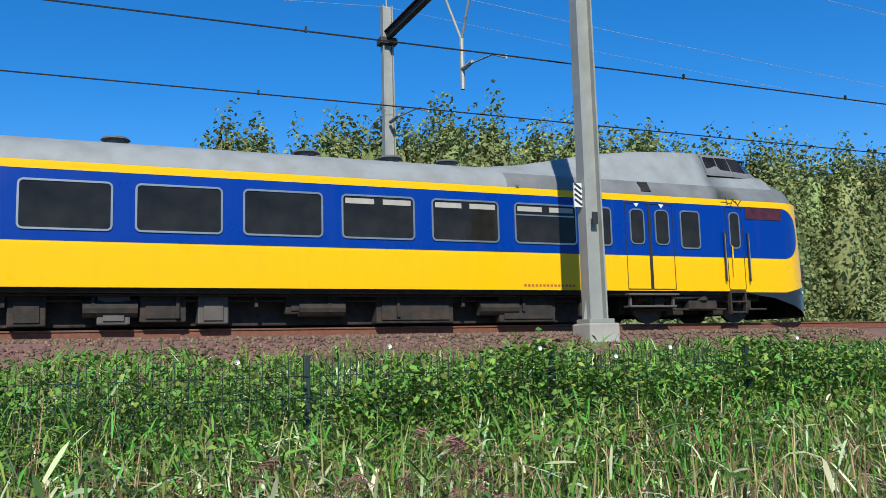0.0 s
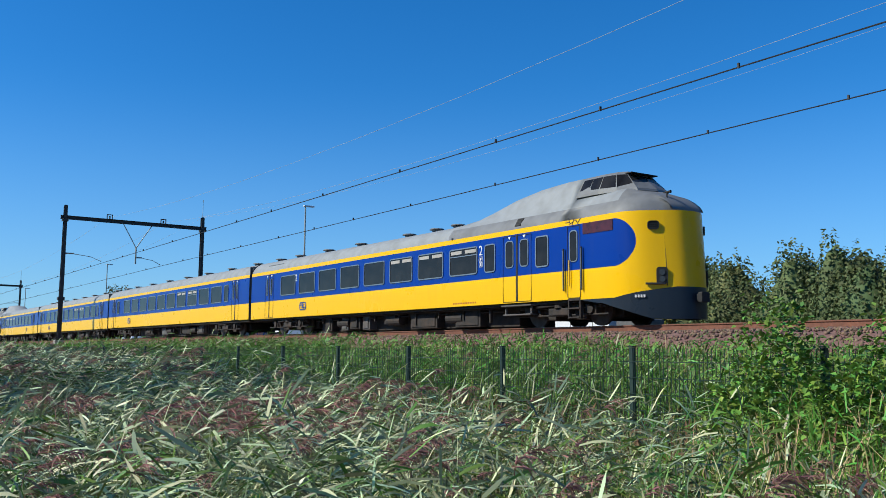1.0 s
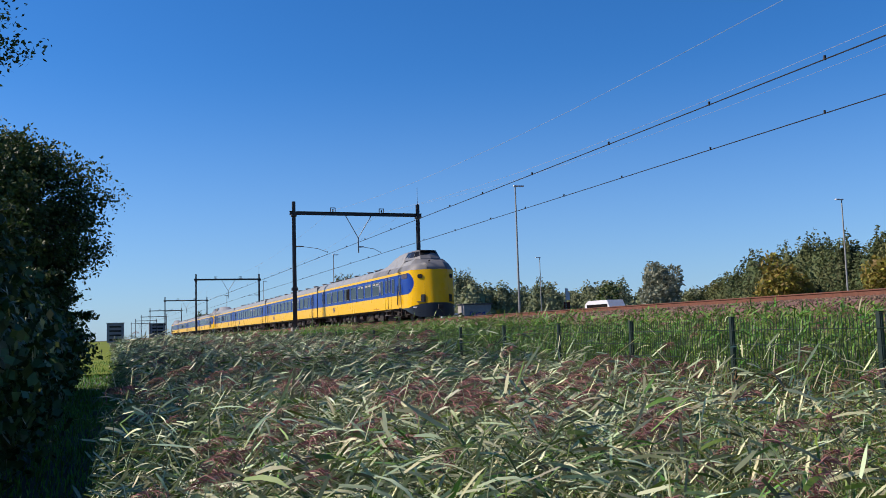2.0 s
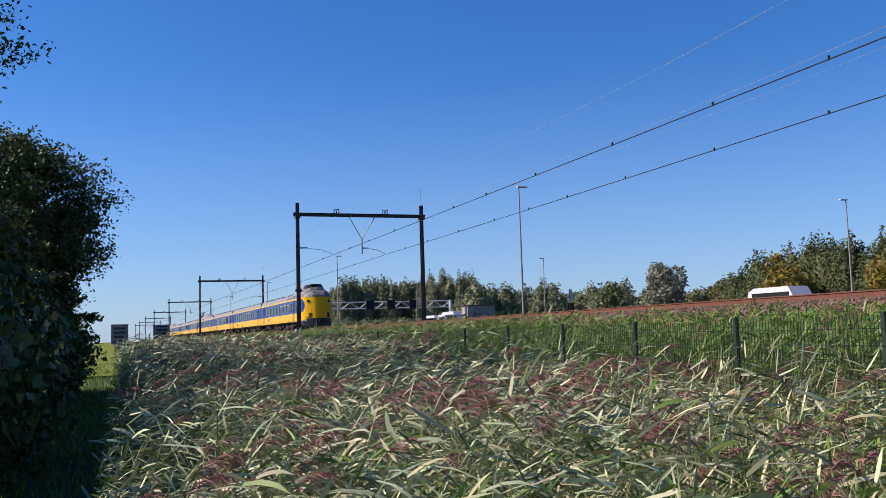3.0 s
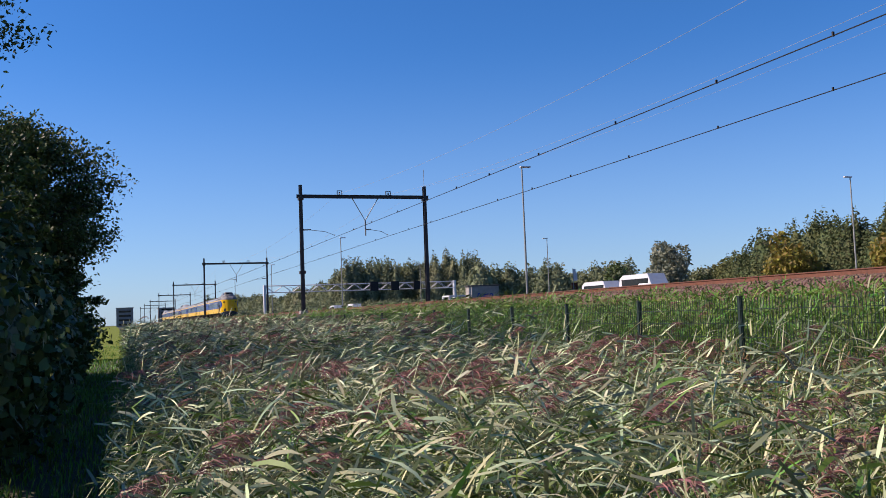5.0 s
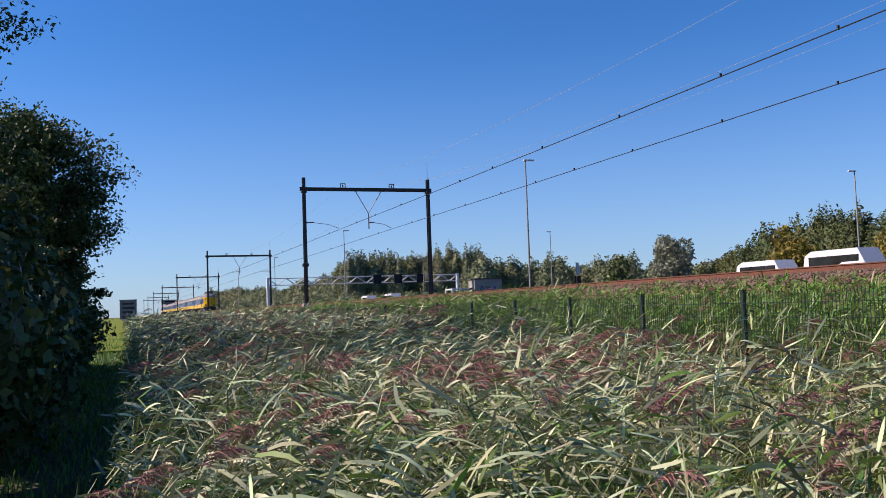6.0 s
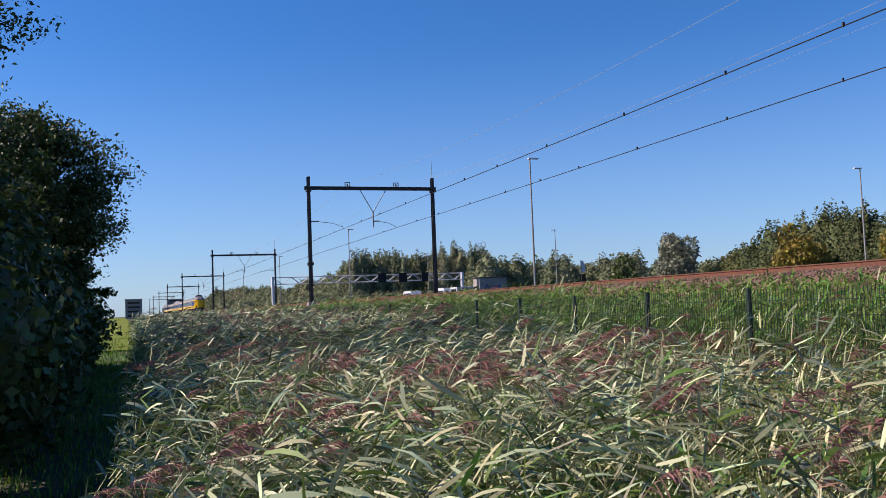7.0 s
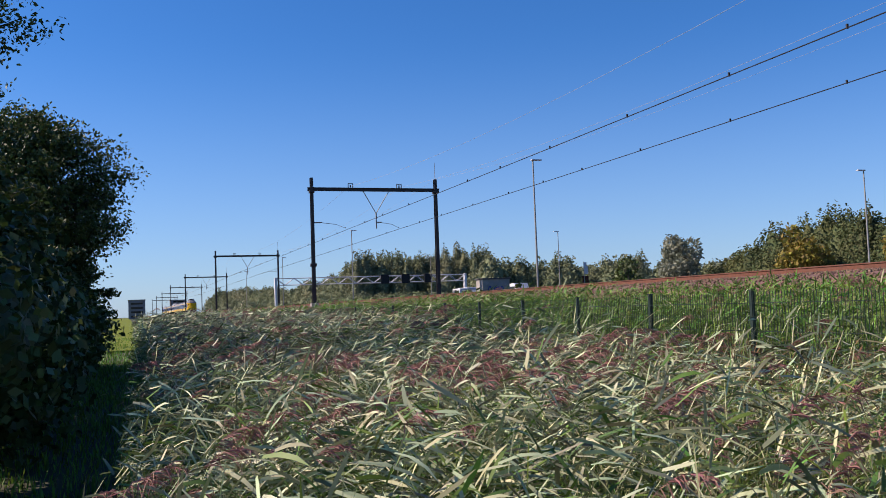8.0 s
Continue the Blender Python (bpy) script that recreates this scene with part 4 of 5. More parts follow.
def car_vehicle(name, material, label, length, height, hood):
    """A road vehicle: body, glass and four wheels."""
    c = empty(name)
    w, L = 0.88, length / 2
    prof = [(-L, 0.35), (-L, height * 0.55), (-L + 0.25, height * 0.93), (-L + 0.8, height), (L - hood - 0.9, height), (L - hood, height * 0.62), (L - 0.15, height * 0.5), (L, 0.45), (L, 0.3)]
    bm = loft(B(), [[(x, y * (0.9 if z > height * 0.7 else 1), z) for x, z in prof] for y in (-w, -w * 0.96, w * 0.96, w)], True, True)
    bmesh.ops.recalc_face_normals(bm, faces=bm.faces)
    part("body", bm, material, c)
    g = B()
    for s in (-1, 1):
        box(g, -L + 0.6, L - hood - 0.8, s * w * 0.89, s * w * 0.955, height * 0.66, height * 0.9, 0.02)
    part("window_band", g, M["glass"], c)
    me = mesh_of("wheel", tube(B(), (0, -0.1, 0), (0, 0.1, 0), 0.33, n=16), M["rubber"])
    for x in (-L + 0.8, L - 0.85):
        for y in (-w + 0.08, w - 0.08):
            share("wheel", me, c, pose(x, y, 0.33))
    return tagged(c, label, "car", group="motorway traffic")


white_car = car_vehicle("van", M["carwhite"], "tall white box van on the motorway", 5.8, 3.5, 0.8)
purple_car = car_vehicle("van", M["carpurple"], "tall purple box van on the motorway", 5.4, 3.3, 0.8)
white_van = car_vehicle("van", M["carwhite"], "tall white delivery van on the motorway", 6.4, 3.8, 0.9)
late_car = copy_thing(white_car, Matrix())
second_car = copy_thing(white_car, Matrix())
early_car = copy_thing(white_car, Matrix())
rear_car = copy_thing(white_car, Matrix())


def lorry():
    c = empty("lorry")
    tr = part("trailer", box(B(), -6.8, 6.6, -1.25, 1.25, 1.1, 4.0, 0.04), M["truckwhite"], c, "plain white trailer box")
    for i in range(6):
        part("side_rib", box(B(), -6.0 + i * 2.2, -5.96 + i * 2.2, -1.265, -1.25, 1.15, 3.95), M["boxgrey"], tr)
    part("cabin", box(B(), 7.2, 9.3, -1.22, 1.22, 0.7, 3.4, 0.15), M["boxgrey"], c, "grey driver's cabin")
    part("windscreen", box(B(), 9.28, 9.33, -1.05, 1.05, 2.0, 3.0, 0.02), M["glass"], c)
    part("chassis", box(B(), -6.5, 9.0, -0.5, 0.5, 0.7, 1.1), M["under"], c)
    me = mesh_of("wheel", tube(B(), (0, -0.14, 0), (0, 0.14, 0), 0.5, n=16), M["rubber"])
    for x in (-5.2, -3.9, -2.6, 5.6, 8.4):
        for y in (-1.08, 1.08):
            share("wheel", me, c, pose(x, y, 0.5))
    return tagged(c, "white articulated lorry on the motorway", "lorry", group="motorway traffic")


truck = lorry()


def far_block(x, y, w, d, h):
    p = empty("apartment_block")
    part("walls", box(B(), -w / 2, w / 2, -d / 2, d / 2, 0, h), M["building"], p)
    part("roof", box(B(), -w / 2 - 0.3, w / 2 + 0.3, -d / 2 - 0.3, d / 2 + 0.3, h + 0.004, h + 0.6), M["concrete"], p)
    me = mesh_of("window", box(B(), -0.08, 0.08, -d * 0.35, d * 0.35, -0.7, 0.7), M["glass"])
    for k in range(int(h / 3.2)):
        share("window", me, p, pose(w / 2 + 0.02, 0, 2 + 3.2 * k))
    p.location = (x, y, -2.3)
    return tagged(p, "distant grey apartment block", "apartment block")


far_block(-720, 6, 20, 12, 14)
far_block(-900, 45, 25, 14, 16)


# ---- vegetation ----
def ribbons(rng, base, yaw, length, width, rise, droop, seg=3, twist=0.6):
    """Tapered bent leaves, one from each base point."""
    n = len(base)
    d = np.stack([np.cos(yaw), np.sin(yaw), np.zeros(n)], 1)
    tw = rng.uniform(-twist, twist, n)
    sd = np.stack([-np.sin(yaw) * np.cos(tw), np.cos(yaw) * np.cos(tw), np.sin(tw)], 1)
    vs = []
    for k in range(seg + 1):
        s = k / seg
        c = base + d * (length * s * np.cos(rise) * (1 - 0.15 * s))[:, None]
        c[:, 2] += length * (s * np.sin(rise) - droop * s * s)
        wd = width * (0.55 + 1.5 * s) * (1 - s) ** 0.75 if k < seg else width * 0.04
        wd = wd * np.ones(n)
        vs += [c - sd * wd[:, None] / 2, c + sd * wd[:, None] / 2]
    v = np.stack(vs, 1).reshape(-1, 3)
    b = np.arange(n)[:, None] * (2 * (seg + 1))
    f = np.concatenate([b + np.array([2 * k, 2 * k + 1, 2 * k + 3, 2 * k + 2]) for k in range(seg)], 1).reshape(-1, 4)
    return v, f


def patch(name, sets, material, label, category="grass"):
    vs, fs, o = [], [], 0
    for v, f in sets:
        vs.append(v)
        fs.append(f + o)
        o += len(v)
    return tagged(raw(name, np.concatenate(vs), np.concatenate(fs), material), label, category, kind="stuff")


rng = np.random.default_rng(11)


def blades(n, xr, yr, length, width, material, label, name="grass", up=(1.0, 1.5), droop=(0.05, 0.5), lift=0.0, bias=None, limit=None, seg=2):
    """Scattered grass blades; limit(x, y) is the height over which none of them reaches."""
    x, y = rng.uniform(*xr, n), rng.uniform(*yr, n)
    if bias:
        x = xr[1] - (xr[1] - xr[0]) * rng.random(n) ** bias
    z, size, rise = ground_z(x, y) + lift * rng.random(n), rng.uniform(*length, n), rng.uniform(*up, n)
    if limit is not None:
        room = limit(x, y) - ground_z(x, y)
        z = ground_z(x, y) + np.minimum(z - ground_z(x, y), np.maximum(room - 0.2, 0.0))
        size = np.clip((limit(x, y) - z) / np.maximum(np.sin(rise), 0.3), 0.08, size)
    base = np.stack([x, y, z], 1)
    return patch(name, [ribbons(rng, base, rng.uniform(0, 6.28, n), size, rng.uniform(*width, n), rise, rng.uniform(*droop, n), seg)], material, label)


def bank_top(x, y):
    """The growth on the bank stays below the ballast's shoulder, uneven along the track."""
    wave = 0.09 * np.sin(x * 1.9 + y) + 0.07 * np.sin(x * 0.73 - 2 * y) + 0.05 * np.sin(x * 5.1)
    return np.interp(y, [8.7, 10.5, 12.0, 12.9, 14.0], [-0.70, -0.56, -0.47, -0.46, -0.36]) + wave + np.interp(x, [-60, -30, -14, -8], [0.52, 0.34, 0.2, 0.04])


# bank behind the fence
blades(21000, (-70, 16), (8.7, 13.2), (0.3, 0.75), (0.014, 0.032), M["grass"], "tall green grass on the railway bank", bias=1.35, lift=0.3, limit=bank_top)
blades(34000, (-60, 16), (8.7, 13.0), (0.15, 0.4), (0.018, 0.04), M["grass"], "leafy green growth on the railway bank", up=(-0.4, 1.2), droop=(0.0, 0.6), lift=0.95, bias=1.35, limit=bank_top)
blades(12000, (-30, 14), (8.7, 11.5), (0.25, 0.5), (0.016, 0.034), M["reedgreen"], "young green reeds behind the fence", up=(0.2, 1.3), droop=(0.1, 0.7), lift=0.9, bias=1.2, limit=bank_top, seg=3)
blades(3000, (-30, 14), (8.7, 11.5), (0.25, 0.5), (0.016, 0.034), M["reed"], "pale reed leaves behind the fence", up=(0.2, 1.2), droop=(0.1, 0.7), lift=0.9, bias=1.2, limit=bank_top, seg=3)
blades(10000, (-250, -50), (8.7, 13.0), (0.7, 1.5), (0.04, 0.09), M["grass"], "tall green grass on the railway bank", lift=0.3, limit=bank_top)
blades(3500, (-70, 16), (8.7, 13.4), (0.3, 0.7), (0.01, 0.02), M["straw"], "dry straw among the grass", lift=0.2, limit=bank_top)
# before the fence: rank and tall near the vines, lower further along
blades(9000, (-6, 12), (5.2, 8.4), (0.3, 0.75), (0.014, 0.032), M["grass"], "rough green grass before the fence", lift=0.3)
blades(16000, (-40, -6), (4.8, 8.4), (0.2, 0.5), (0.014, 0.03), M["grass"], "low rough grass before the fence", bias=1.5)
blades(4500, (-6, 12), (4.5, 8.4), (0.2, 0.5), (0.02, 0.038), M["reed"], "grey-green leaves before the fence", up=(0.0, 1.2), droop=(0.1, 0.6), lift=0.7, seg=3)
blades(3500, (-25, -6), (4.0, 7.0), (0.2, 0.45), (0.02, 0.036), M["reed"], "grey-green leaves before the fence", up=(0.0, 1.2), droop=(0.1, 0.6), lift=0.3, bias=1.3)
blades(12000, (-6, 12), (4.0, 8.4), (0.25, 0.8), (0.006, 0.016), M["straw"], "dry grass stalks before the fence", up=(-0.3, 1.5), lift=0.6)
blades(9000, (-16, 12), (4.5, 8.4), (0.15, 0.5), (0.012, 0.035), M["dead"], "brown dead leaves before the fence", up=(-0.6, 1.3), lift=0.6)
blades(9000, (-6, 12), (6.0, 8.3), (0.12, 0.35), (0.014, 0.03), M["grass"], "leafy green growth before the fence", up=(-0.5, 1.2), droop=(0.0, 0.6), lift=0.9)
blades(8000, (-30, -6), (4.0, 8.4), (0.25, 0.6), (0.008, 0.018), M["straw"], "dry grass stalks before the fence", bias=1.4, up=(0.5, 1.5), lift=0.1)
blades(10000, (-14, 10), (1.2, 6.0), (0.3, 0.8), (0.012, 0.03), M["grass"], "green undergrowth between the reeds")
# verge beyond the tracks and shaded path
blades(7000, (-160, 30), (25.9, 31), (0.3, 0.7), (0.03, 0.06), M["grass"], "grass verge beyond the tracks")
blades(5000, (-70, -34), (-3.0, 0.8), (0.1, 0.3), (0.02, 0.05), M["grass"], "short grass along the path")
blades(22000, (-34, 1), (-3.2, 0.3), (0.06, 0.22), (0.012, 0.03), M["grass"], "short grass along the shaded path")


def drift(x, y):
    """Slow change over the reed bed, from -1 to 1."""
    return 0.5 * np.sin(1.7 * x + 0.9 * y) + 0.3 * np.sin(0.63 * x - 2.1 * y + 1.0) + 0.2 * np.sin(3.3 * x + 2.7 * y + 2.0)


def reeds(n, xr, yr, top, name, seed, fine=1.0, count=11, tufts=0.2, kinds=("reed", "reedgreen"), label="wind-blown reeds with grey-green leaves and purple plumes"):
    """Leaning reed stems; their leaves stream down the wind and bend over, and purple plumes hang in drifts."""
    r = np.random.default_rng(seed)
    x, y = r.uniform(*xr, n), yr[0] + (yr[1] - yr[0]) * r.random(n)
    keep = np.hypot(x, y) > 2.1
    x, y = x[keep], y[keep]
    n = len(x)
    z, d = ground_z(x, y), drift(x, y)
    edge = np.interp(y, [yr[0], yr[0] + 0.5], [-0.22, 0.0])
    h = np.clip(top + edge + 0.11 * d + r.normal(0, 0.12, n) - z, 0.5, 2.3)
    wind = 1.25 + 0.5 * drift(y * 0.8, x * 0.7) + r.normal(0, 0.3, n)
    bend = np.abs(r.normal(0.24, 0.12, n))
    tilt = np.stack([bend * np.cos(wind), bend * np.sin(wind)], 1)
    leaves, green, plumes = [], [], []
    for k in range(count):
        s = 0.16 + 0.84 * (k + r.random(n) * 0.9) / count
        b = np.stack([x + tilt[:, 0] * h * s * s, y + tilt[:, 1] * h * s * s, z + h * s], 1)
        side = wind + r.normal(0, 0.42, n) + np.where(r.random(n) < 0.1, 2.6, 0.0)
        leaf = ribbons(r, b, side, fine * r.uniform(0.2, 0.48, n) * (1.15 - 0.35 * s), fine * (0.014 + 0.03 * r.random(n) ** 1.4), r.normal(0.2, 0.6, n), r.uniform(0.0, 0.42, n), 3, 1.3)
        # low leaves take kinds[1]: greener, and by default darkened to stand for shade
        (green if k < 0.42 * count or k % 5 == 1 else leaves).append(leaf)
    b = np.stack([x, y, z], 1)
    stem = ribbons(r, b, wind, h * 1.05, np.full(n, 0.005), np.arctan2(1.0, bend), np.zeros(n), 2, 0.2)
    m = r.random(n) < tufts * np.clip(0.55 + 1.3 * drift(x * 0.8 + 1, y * 0.9), 0.06, 2.0)
    px, py, pz, w = x[m] + tilt[m, 0] * h[m], y[m] + tilt[m, 1] * h[m], z[m] + h[m], wind[m]
    q = len(px)
    size = fine ** 0.5 * r.uniform(0.75, 1.3, q)
    for k in range(56):
        s = (k + r.random(q)) / 56
        out = 0.20 * s * size
        pb = np.stack([px + np.cos(w) * out, py + np.sin(w) * out, pz - 0.05 + (0.22 * s - 0.16 * s * s) * size], 1)
        plumes.append(ribbons(r, pb, w + r.normal(0, 0.75, q), size * r.uniform(0.07, 0.2, q) * (1.1 - 0.7 * s), np.full(q, 0.006 * max(1.0, fine)), r.uniform(-0.3, 0.7, q), r.uniform(0.3, 1.0, q), 2, 1.5))
    thing = empty(name)
    for nm, st, mt in (("leaves", leaves, M[kinds[0]]), ("green_leaves", green, M[kinds[1]]), ("stems", [stem], M["reedstem"]), ("plumes", plumes, M["plume"])):
        ob = patch(nm, st, mt, "", "")
        ob.parent = thing
        del ob["kind"]
    return tagged(thing, label, "reeds", kind="stuff")


REEDS = [reeds(900, (-4.5, 2.0), (-0.25, 2.7), -1.22, "reed_bed", 21, 0.62, 18, 0.4), reeds(480, (-4.5, 2.0), (2.7, 4.4), -1.32, "reed_bed", 29, 0.6, 16, 0.36, ("reedgreen", "reed")), reeds(1900, (-10, -4), (-0.1, 4.9), -1.12, "reed_bed", 22, 0.62, 14, 0.13),
         reeds(1900, (-18, -10), (0.25, 5.6), -1.0, "reed_bed", 23, 0.70, 13, 0.1), reeds(1500, (-34, -18), (0.12, 6.6), -0.82, "reed_bed", 24, 0.9, 10, 0.08),
         reeds(300, (-4.5, 3.0), (4.0, 5.6), -1.5, "reed_bed", 25, 0.6, 12), reeds(800, (-70, -34), (0.2, 8.0), -0.62, "reed_bed", 26, 1.5, 9, 0.06),
         reeds(1000, (-20, 2), (8.8, 11.0), -0.62, "reed_bed", 27, 0.7, 10, 0.05, ("grass", "reedgreen"), "green reeds growing behind the mesh fence"),
         reeds(900, (-45, -20), (8.8, 11.5), -0.42, "reed_bed", 28, 1.0, 9, 0.03, ("reedgreen", "grass"), "green reeds growing behind the mesh fence")]
blades(6000, (-170, -60), (1.0, 9.0), (0.9, 1.75), (0.05, 0.11), M["reed"], "distant reeds along the fence", up=(0.9, 1.5), droop=(0.0, 0.3))


# ---- ballast stones ----
def stones(n, xr, yr, seed):
    """Loose angular stones lying on the ballast."""
    r = np.random.default_rng(seed)
    x = xr[1] - (xr[1] - xr[0]) * r.random(n) ** 1.4
    y = r.uniform(*yr, n)
    z = np.interp(y, [12.6, 13.3, 14.3, 15.2, 24.2], [-1.2, -0.64, -0.3, -0.24, -0.24])
    c = np.stack([x, y, z + 0.012], 1)
    s = r.uniform(0.025, 0.06, n)[:, None]
    a, b = r.normal(0, 1, (n, 3)), r.normal(0, 1, (n, 3))
    a /= np.linalg.norm(a, axis=1)[:, None]
    b -= a * (a * b).sum(1)[:, None]
    b /= np.linalg.norm(b, axis=1)[:, None]
    d = np.cross(a, b)
    k = r.uniform(0.6, 1.0, (3, n, 1))
    v = np.stack([c + a * s, c + b * s * k[0], c - a * s * k[1], c - b * s, c + d * s * k[2], c - d * s * 0.8], 1).reshape(-1, 3)
    o = np.arange(n)[:, None] * 6
    f = np.concatenate([o + np.array(t) for t in ((0, 1, 4), (1, 2, 4), (2, 3, 4), (3, 0, 4), (1, 0, 5), (2, 1, 5), (3, 2, 5), (0, 3, 5))], 1).reshape(-1, 3)
    return tagged(raw("ballast_stones", v, f, M["stone"]), "loose brown crushed stones beside the rails", "stones", kind="stuff")


stones(24000, (-45, 16), (13.1, 17.0), 61)


# ---- fence ----
def fence():
    f = empty("mesh_fence")
    first, gap, y, top, low = -8.26 + 2.648 * 8, 2.648, 8.53, -0.636, -2.0
    pm = box(B(), -0.03, 0.03, -0.03, 0.03, low - 0.3, top + 0.01, 0.006)
    box(pm, -0.036, 0.036, -0.036, 0.036, top + 0.012, top + 0.03)
    post = mesh_of("post", pm, M["fence"])
    v, fc = [], []

    def bar(x0, x1, z0, z1, t):
        o = len(v)
        for x in (x0, x1):
            for yy in (-t, t):
                for z in (z0, z1):
                    v.append((x, yy, z))
        fc.extend([(o, o + 1, o + 3, o + 2), (o + 4, o + 6, o + 7, o + 5), (o, o + 4, o + 5, o + 1), (o + 2, o + 3, o + 7, o + 6)])
    for i in range(1, 44):
        x = i * gap / 44
        bar(-x - 0.003, -x + 0.003, low, top, 0.003)
    for z in np.arange(low, top + 0.01, 0.2):
        bar(-gap, 0, z - 0.004, z + 0.004, 0.006)
    proto = raw("mesh_panel", v, fc, M["fence"], f)
    for i in range(34):
        x = first - gap * i
        share("post", post, f, pose(x, y, 0, 0, random.uniform(-1.5, 1.5), 0))
        if i == 0:
            proto.matrix_basis = pose(x, y - 0.035, 0)
        else:
            share("mesh_panel", proto.data, f, pose(x, y - 0.035, 0))
    return tagged(f, "dark green wire mesh fence along the railway", "fence")


fence()
s = part("warning_sign", box(box(B(), -1.83, -1.5, 8.26, 8.268, -1.06, -0.85), -1.69, -1.65, 8.27, 8.5, -0.98, -0.94), M["sign"])
tagged(s, "small blank yellow sign on the fence", "sign")


def vine_cover(n, xr, yr, zr, size, name, label, shape=None):
    """Broad leaves, each a folded lozenge, filling a loose volume."""
    x, y = rng.uniform(*xr, n), rng.uniform(*yr, n)
    t = rng.random(n) ** 0.75
    top = np.full(n, zr[1]) if shape is None else shape(x)
    z = zr[0] + (top - zr[0]) * t
    a, el = rng.uniform(0, 6.28, n), rng.normal(-0.3, 0.5, n)
    L = rng.uniform(*size, n)
    d = np.stack([np.cos(a) * np.cos(el), np.sin(a) * np.cos(el), np.sin(el)], 1)
    s = np.stack([-np.sin(a), np.cos(a), rng.normal(0, 0.4, n)], 1)
    c = np.stack([x, y, z], 1)
    up = np.cross(d, s)
    tip, l, r = c + d * L[:, None], c + d * (0.4 * L)[:, None] - s * (0.36 * L)[:, None] + up * (0.1 * L)[:, None], c + d * (0.4 * L)[:, None] + s * (0.36 * L)[:, None] + up * (0.1 * L)[:, None]
    v = np.stack([c, l, tip, r], 1).reshape(-1, 3)
    b = np.arange(n)[:, None] * 4
    f = np.concatenate([b + np.array([0, 1, 2]), b + np.array([0, 2, 3])], 1).reshape(-1, 3)
    return tagged(raw(name, v, f, M["vine"]), label, "climbing plant", kind="stuff")


def cover_top(x):
    return -0.72 + 0.14 * np.sin(x * 1.7) + 0.1 * np.sin(x * 4.1 + 1) + rng.normal(0, 0.06, len(x))


vine_cover(7000, (-3.6, 2.5), (8.25, 9.0), (-2.0, -0.6), (0.03, 0.08), "fence_vines", "thin bindweed climbing through the fence", cover_top)
vine_cover(21000, (2.5, 12), (8.05, 9.0), (-2.0, -0.6), (0.04, 0.1), "fence_vines", "bright green bindweed climbing over the fence", cover_top)
vine_cover(7500, (-6.7, -3.9), (7.8, 8.5), (-2.0, -0.2), (0.04, 0.1), "bramble_bush", "tall leafy bramble bush growing at the fence",
           lambda x: np.interp(x, [-6.7, -6.35, -6.0, -5.7, -5.4, -5.0, -4.7, -4.45, -3.9], [-1.2, -0.95, -0.1, -0.25, -0.85, -0.85, -0.2, -0.7, -1.1]) + rng.normal(0, 0.1, len(x)))
vine_cover(6000, (-6, 12), (6.6, 8.2), (-2.1, -1.2), (0.04, 0.11), "weeds", "leafy green weeds before the fence")
fl = B()
for x, z in ((6.2, -0.62), (4.6, -0.60), (-0.4, -0.72), (3.0, -0.55), (5.5, -0.7), (8.0, -0.55), (1.6, -0.66)):
    bmesh.ops.create_cone(fl, cap_ends=False, segments=8, radius1=0.008, radius2=0.026, depth=0.035, matrix=Matrix.Translation((x, 8.1, z)) @ pose(0, 0, 0, 70, 0, 0))
tagged(part("bindweed_flowers", fl, M["flower"]), "white bindweed flowers on the fence", "flowers", kind="stuff")


# ---- trees ----
def crown(r, centre, radii, n, size, shell=0.55):
    """Leaf clumps through an uneven crown of several lobes."""
    lobes = []
    for k in range(9):
        v = r.normal(0, 1, 3)
        v /= np.linalg.norm(v)
        lobes.append((np.array(centre) + v * np.array(radii) * 0.6, np.array(radii) * r.uniform(0.32, 0.55)))
    w = np.array([l[1].prod() ** 0.6 for l in lobes])
    pick = r.choice(len(lobes), n, p=w / w.sum())
    u = r.normal(0, 1, (n, 3))
    u /= np.linalg.norm(u, axis=1)[:, None]
    rad = (shell + (1 - shell) * r.random(n) ** 0.6) * (1 + 0.14 * r.normal(0, 1, n))
    c = np.array([lobes[i][0] for i in pick]) + u * rad[:, None] * np.array([lobes[i][1] for i in pick])
    return clumps(r, c, size)


def clumps(r, c, size, out=None, loose=0.7, flat=0.5):
    """Leaf sprays at the points c; with out they lie flat to the crown's surface, give or take."""
    n = len(c)
    a, b = r.normal(0, 1, (n, 3)), r.normal(0, 1, (n, 3))
    if out is not None:
        nrm = out + loose * r.normal(0, 1, (n, 3))
        nrm /= np.linalg.norm(nrm, axis=1)[:, None]
        a -= nrm * (a * nrm).sum(1)[:, None]
        b = np.cross(nrm, a)
    a /= np.linalg.norm(a, axis=1)[:, None]
    b -= a * (a * b).sum(1)[:, None]
    b /= np.linalg.norm(b, axis=1)[:, None]
    s = r.uniform(size * 0.6, size * 1.4, n)[:, None]
    v = np.stack([c - a * s, c - b * s * flat, c + a * s, c + b * s * flat], 1).reshape(-1, 3)
    f = np.arange(n * 4).reshape(-1, 4)
    return v, f


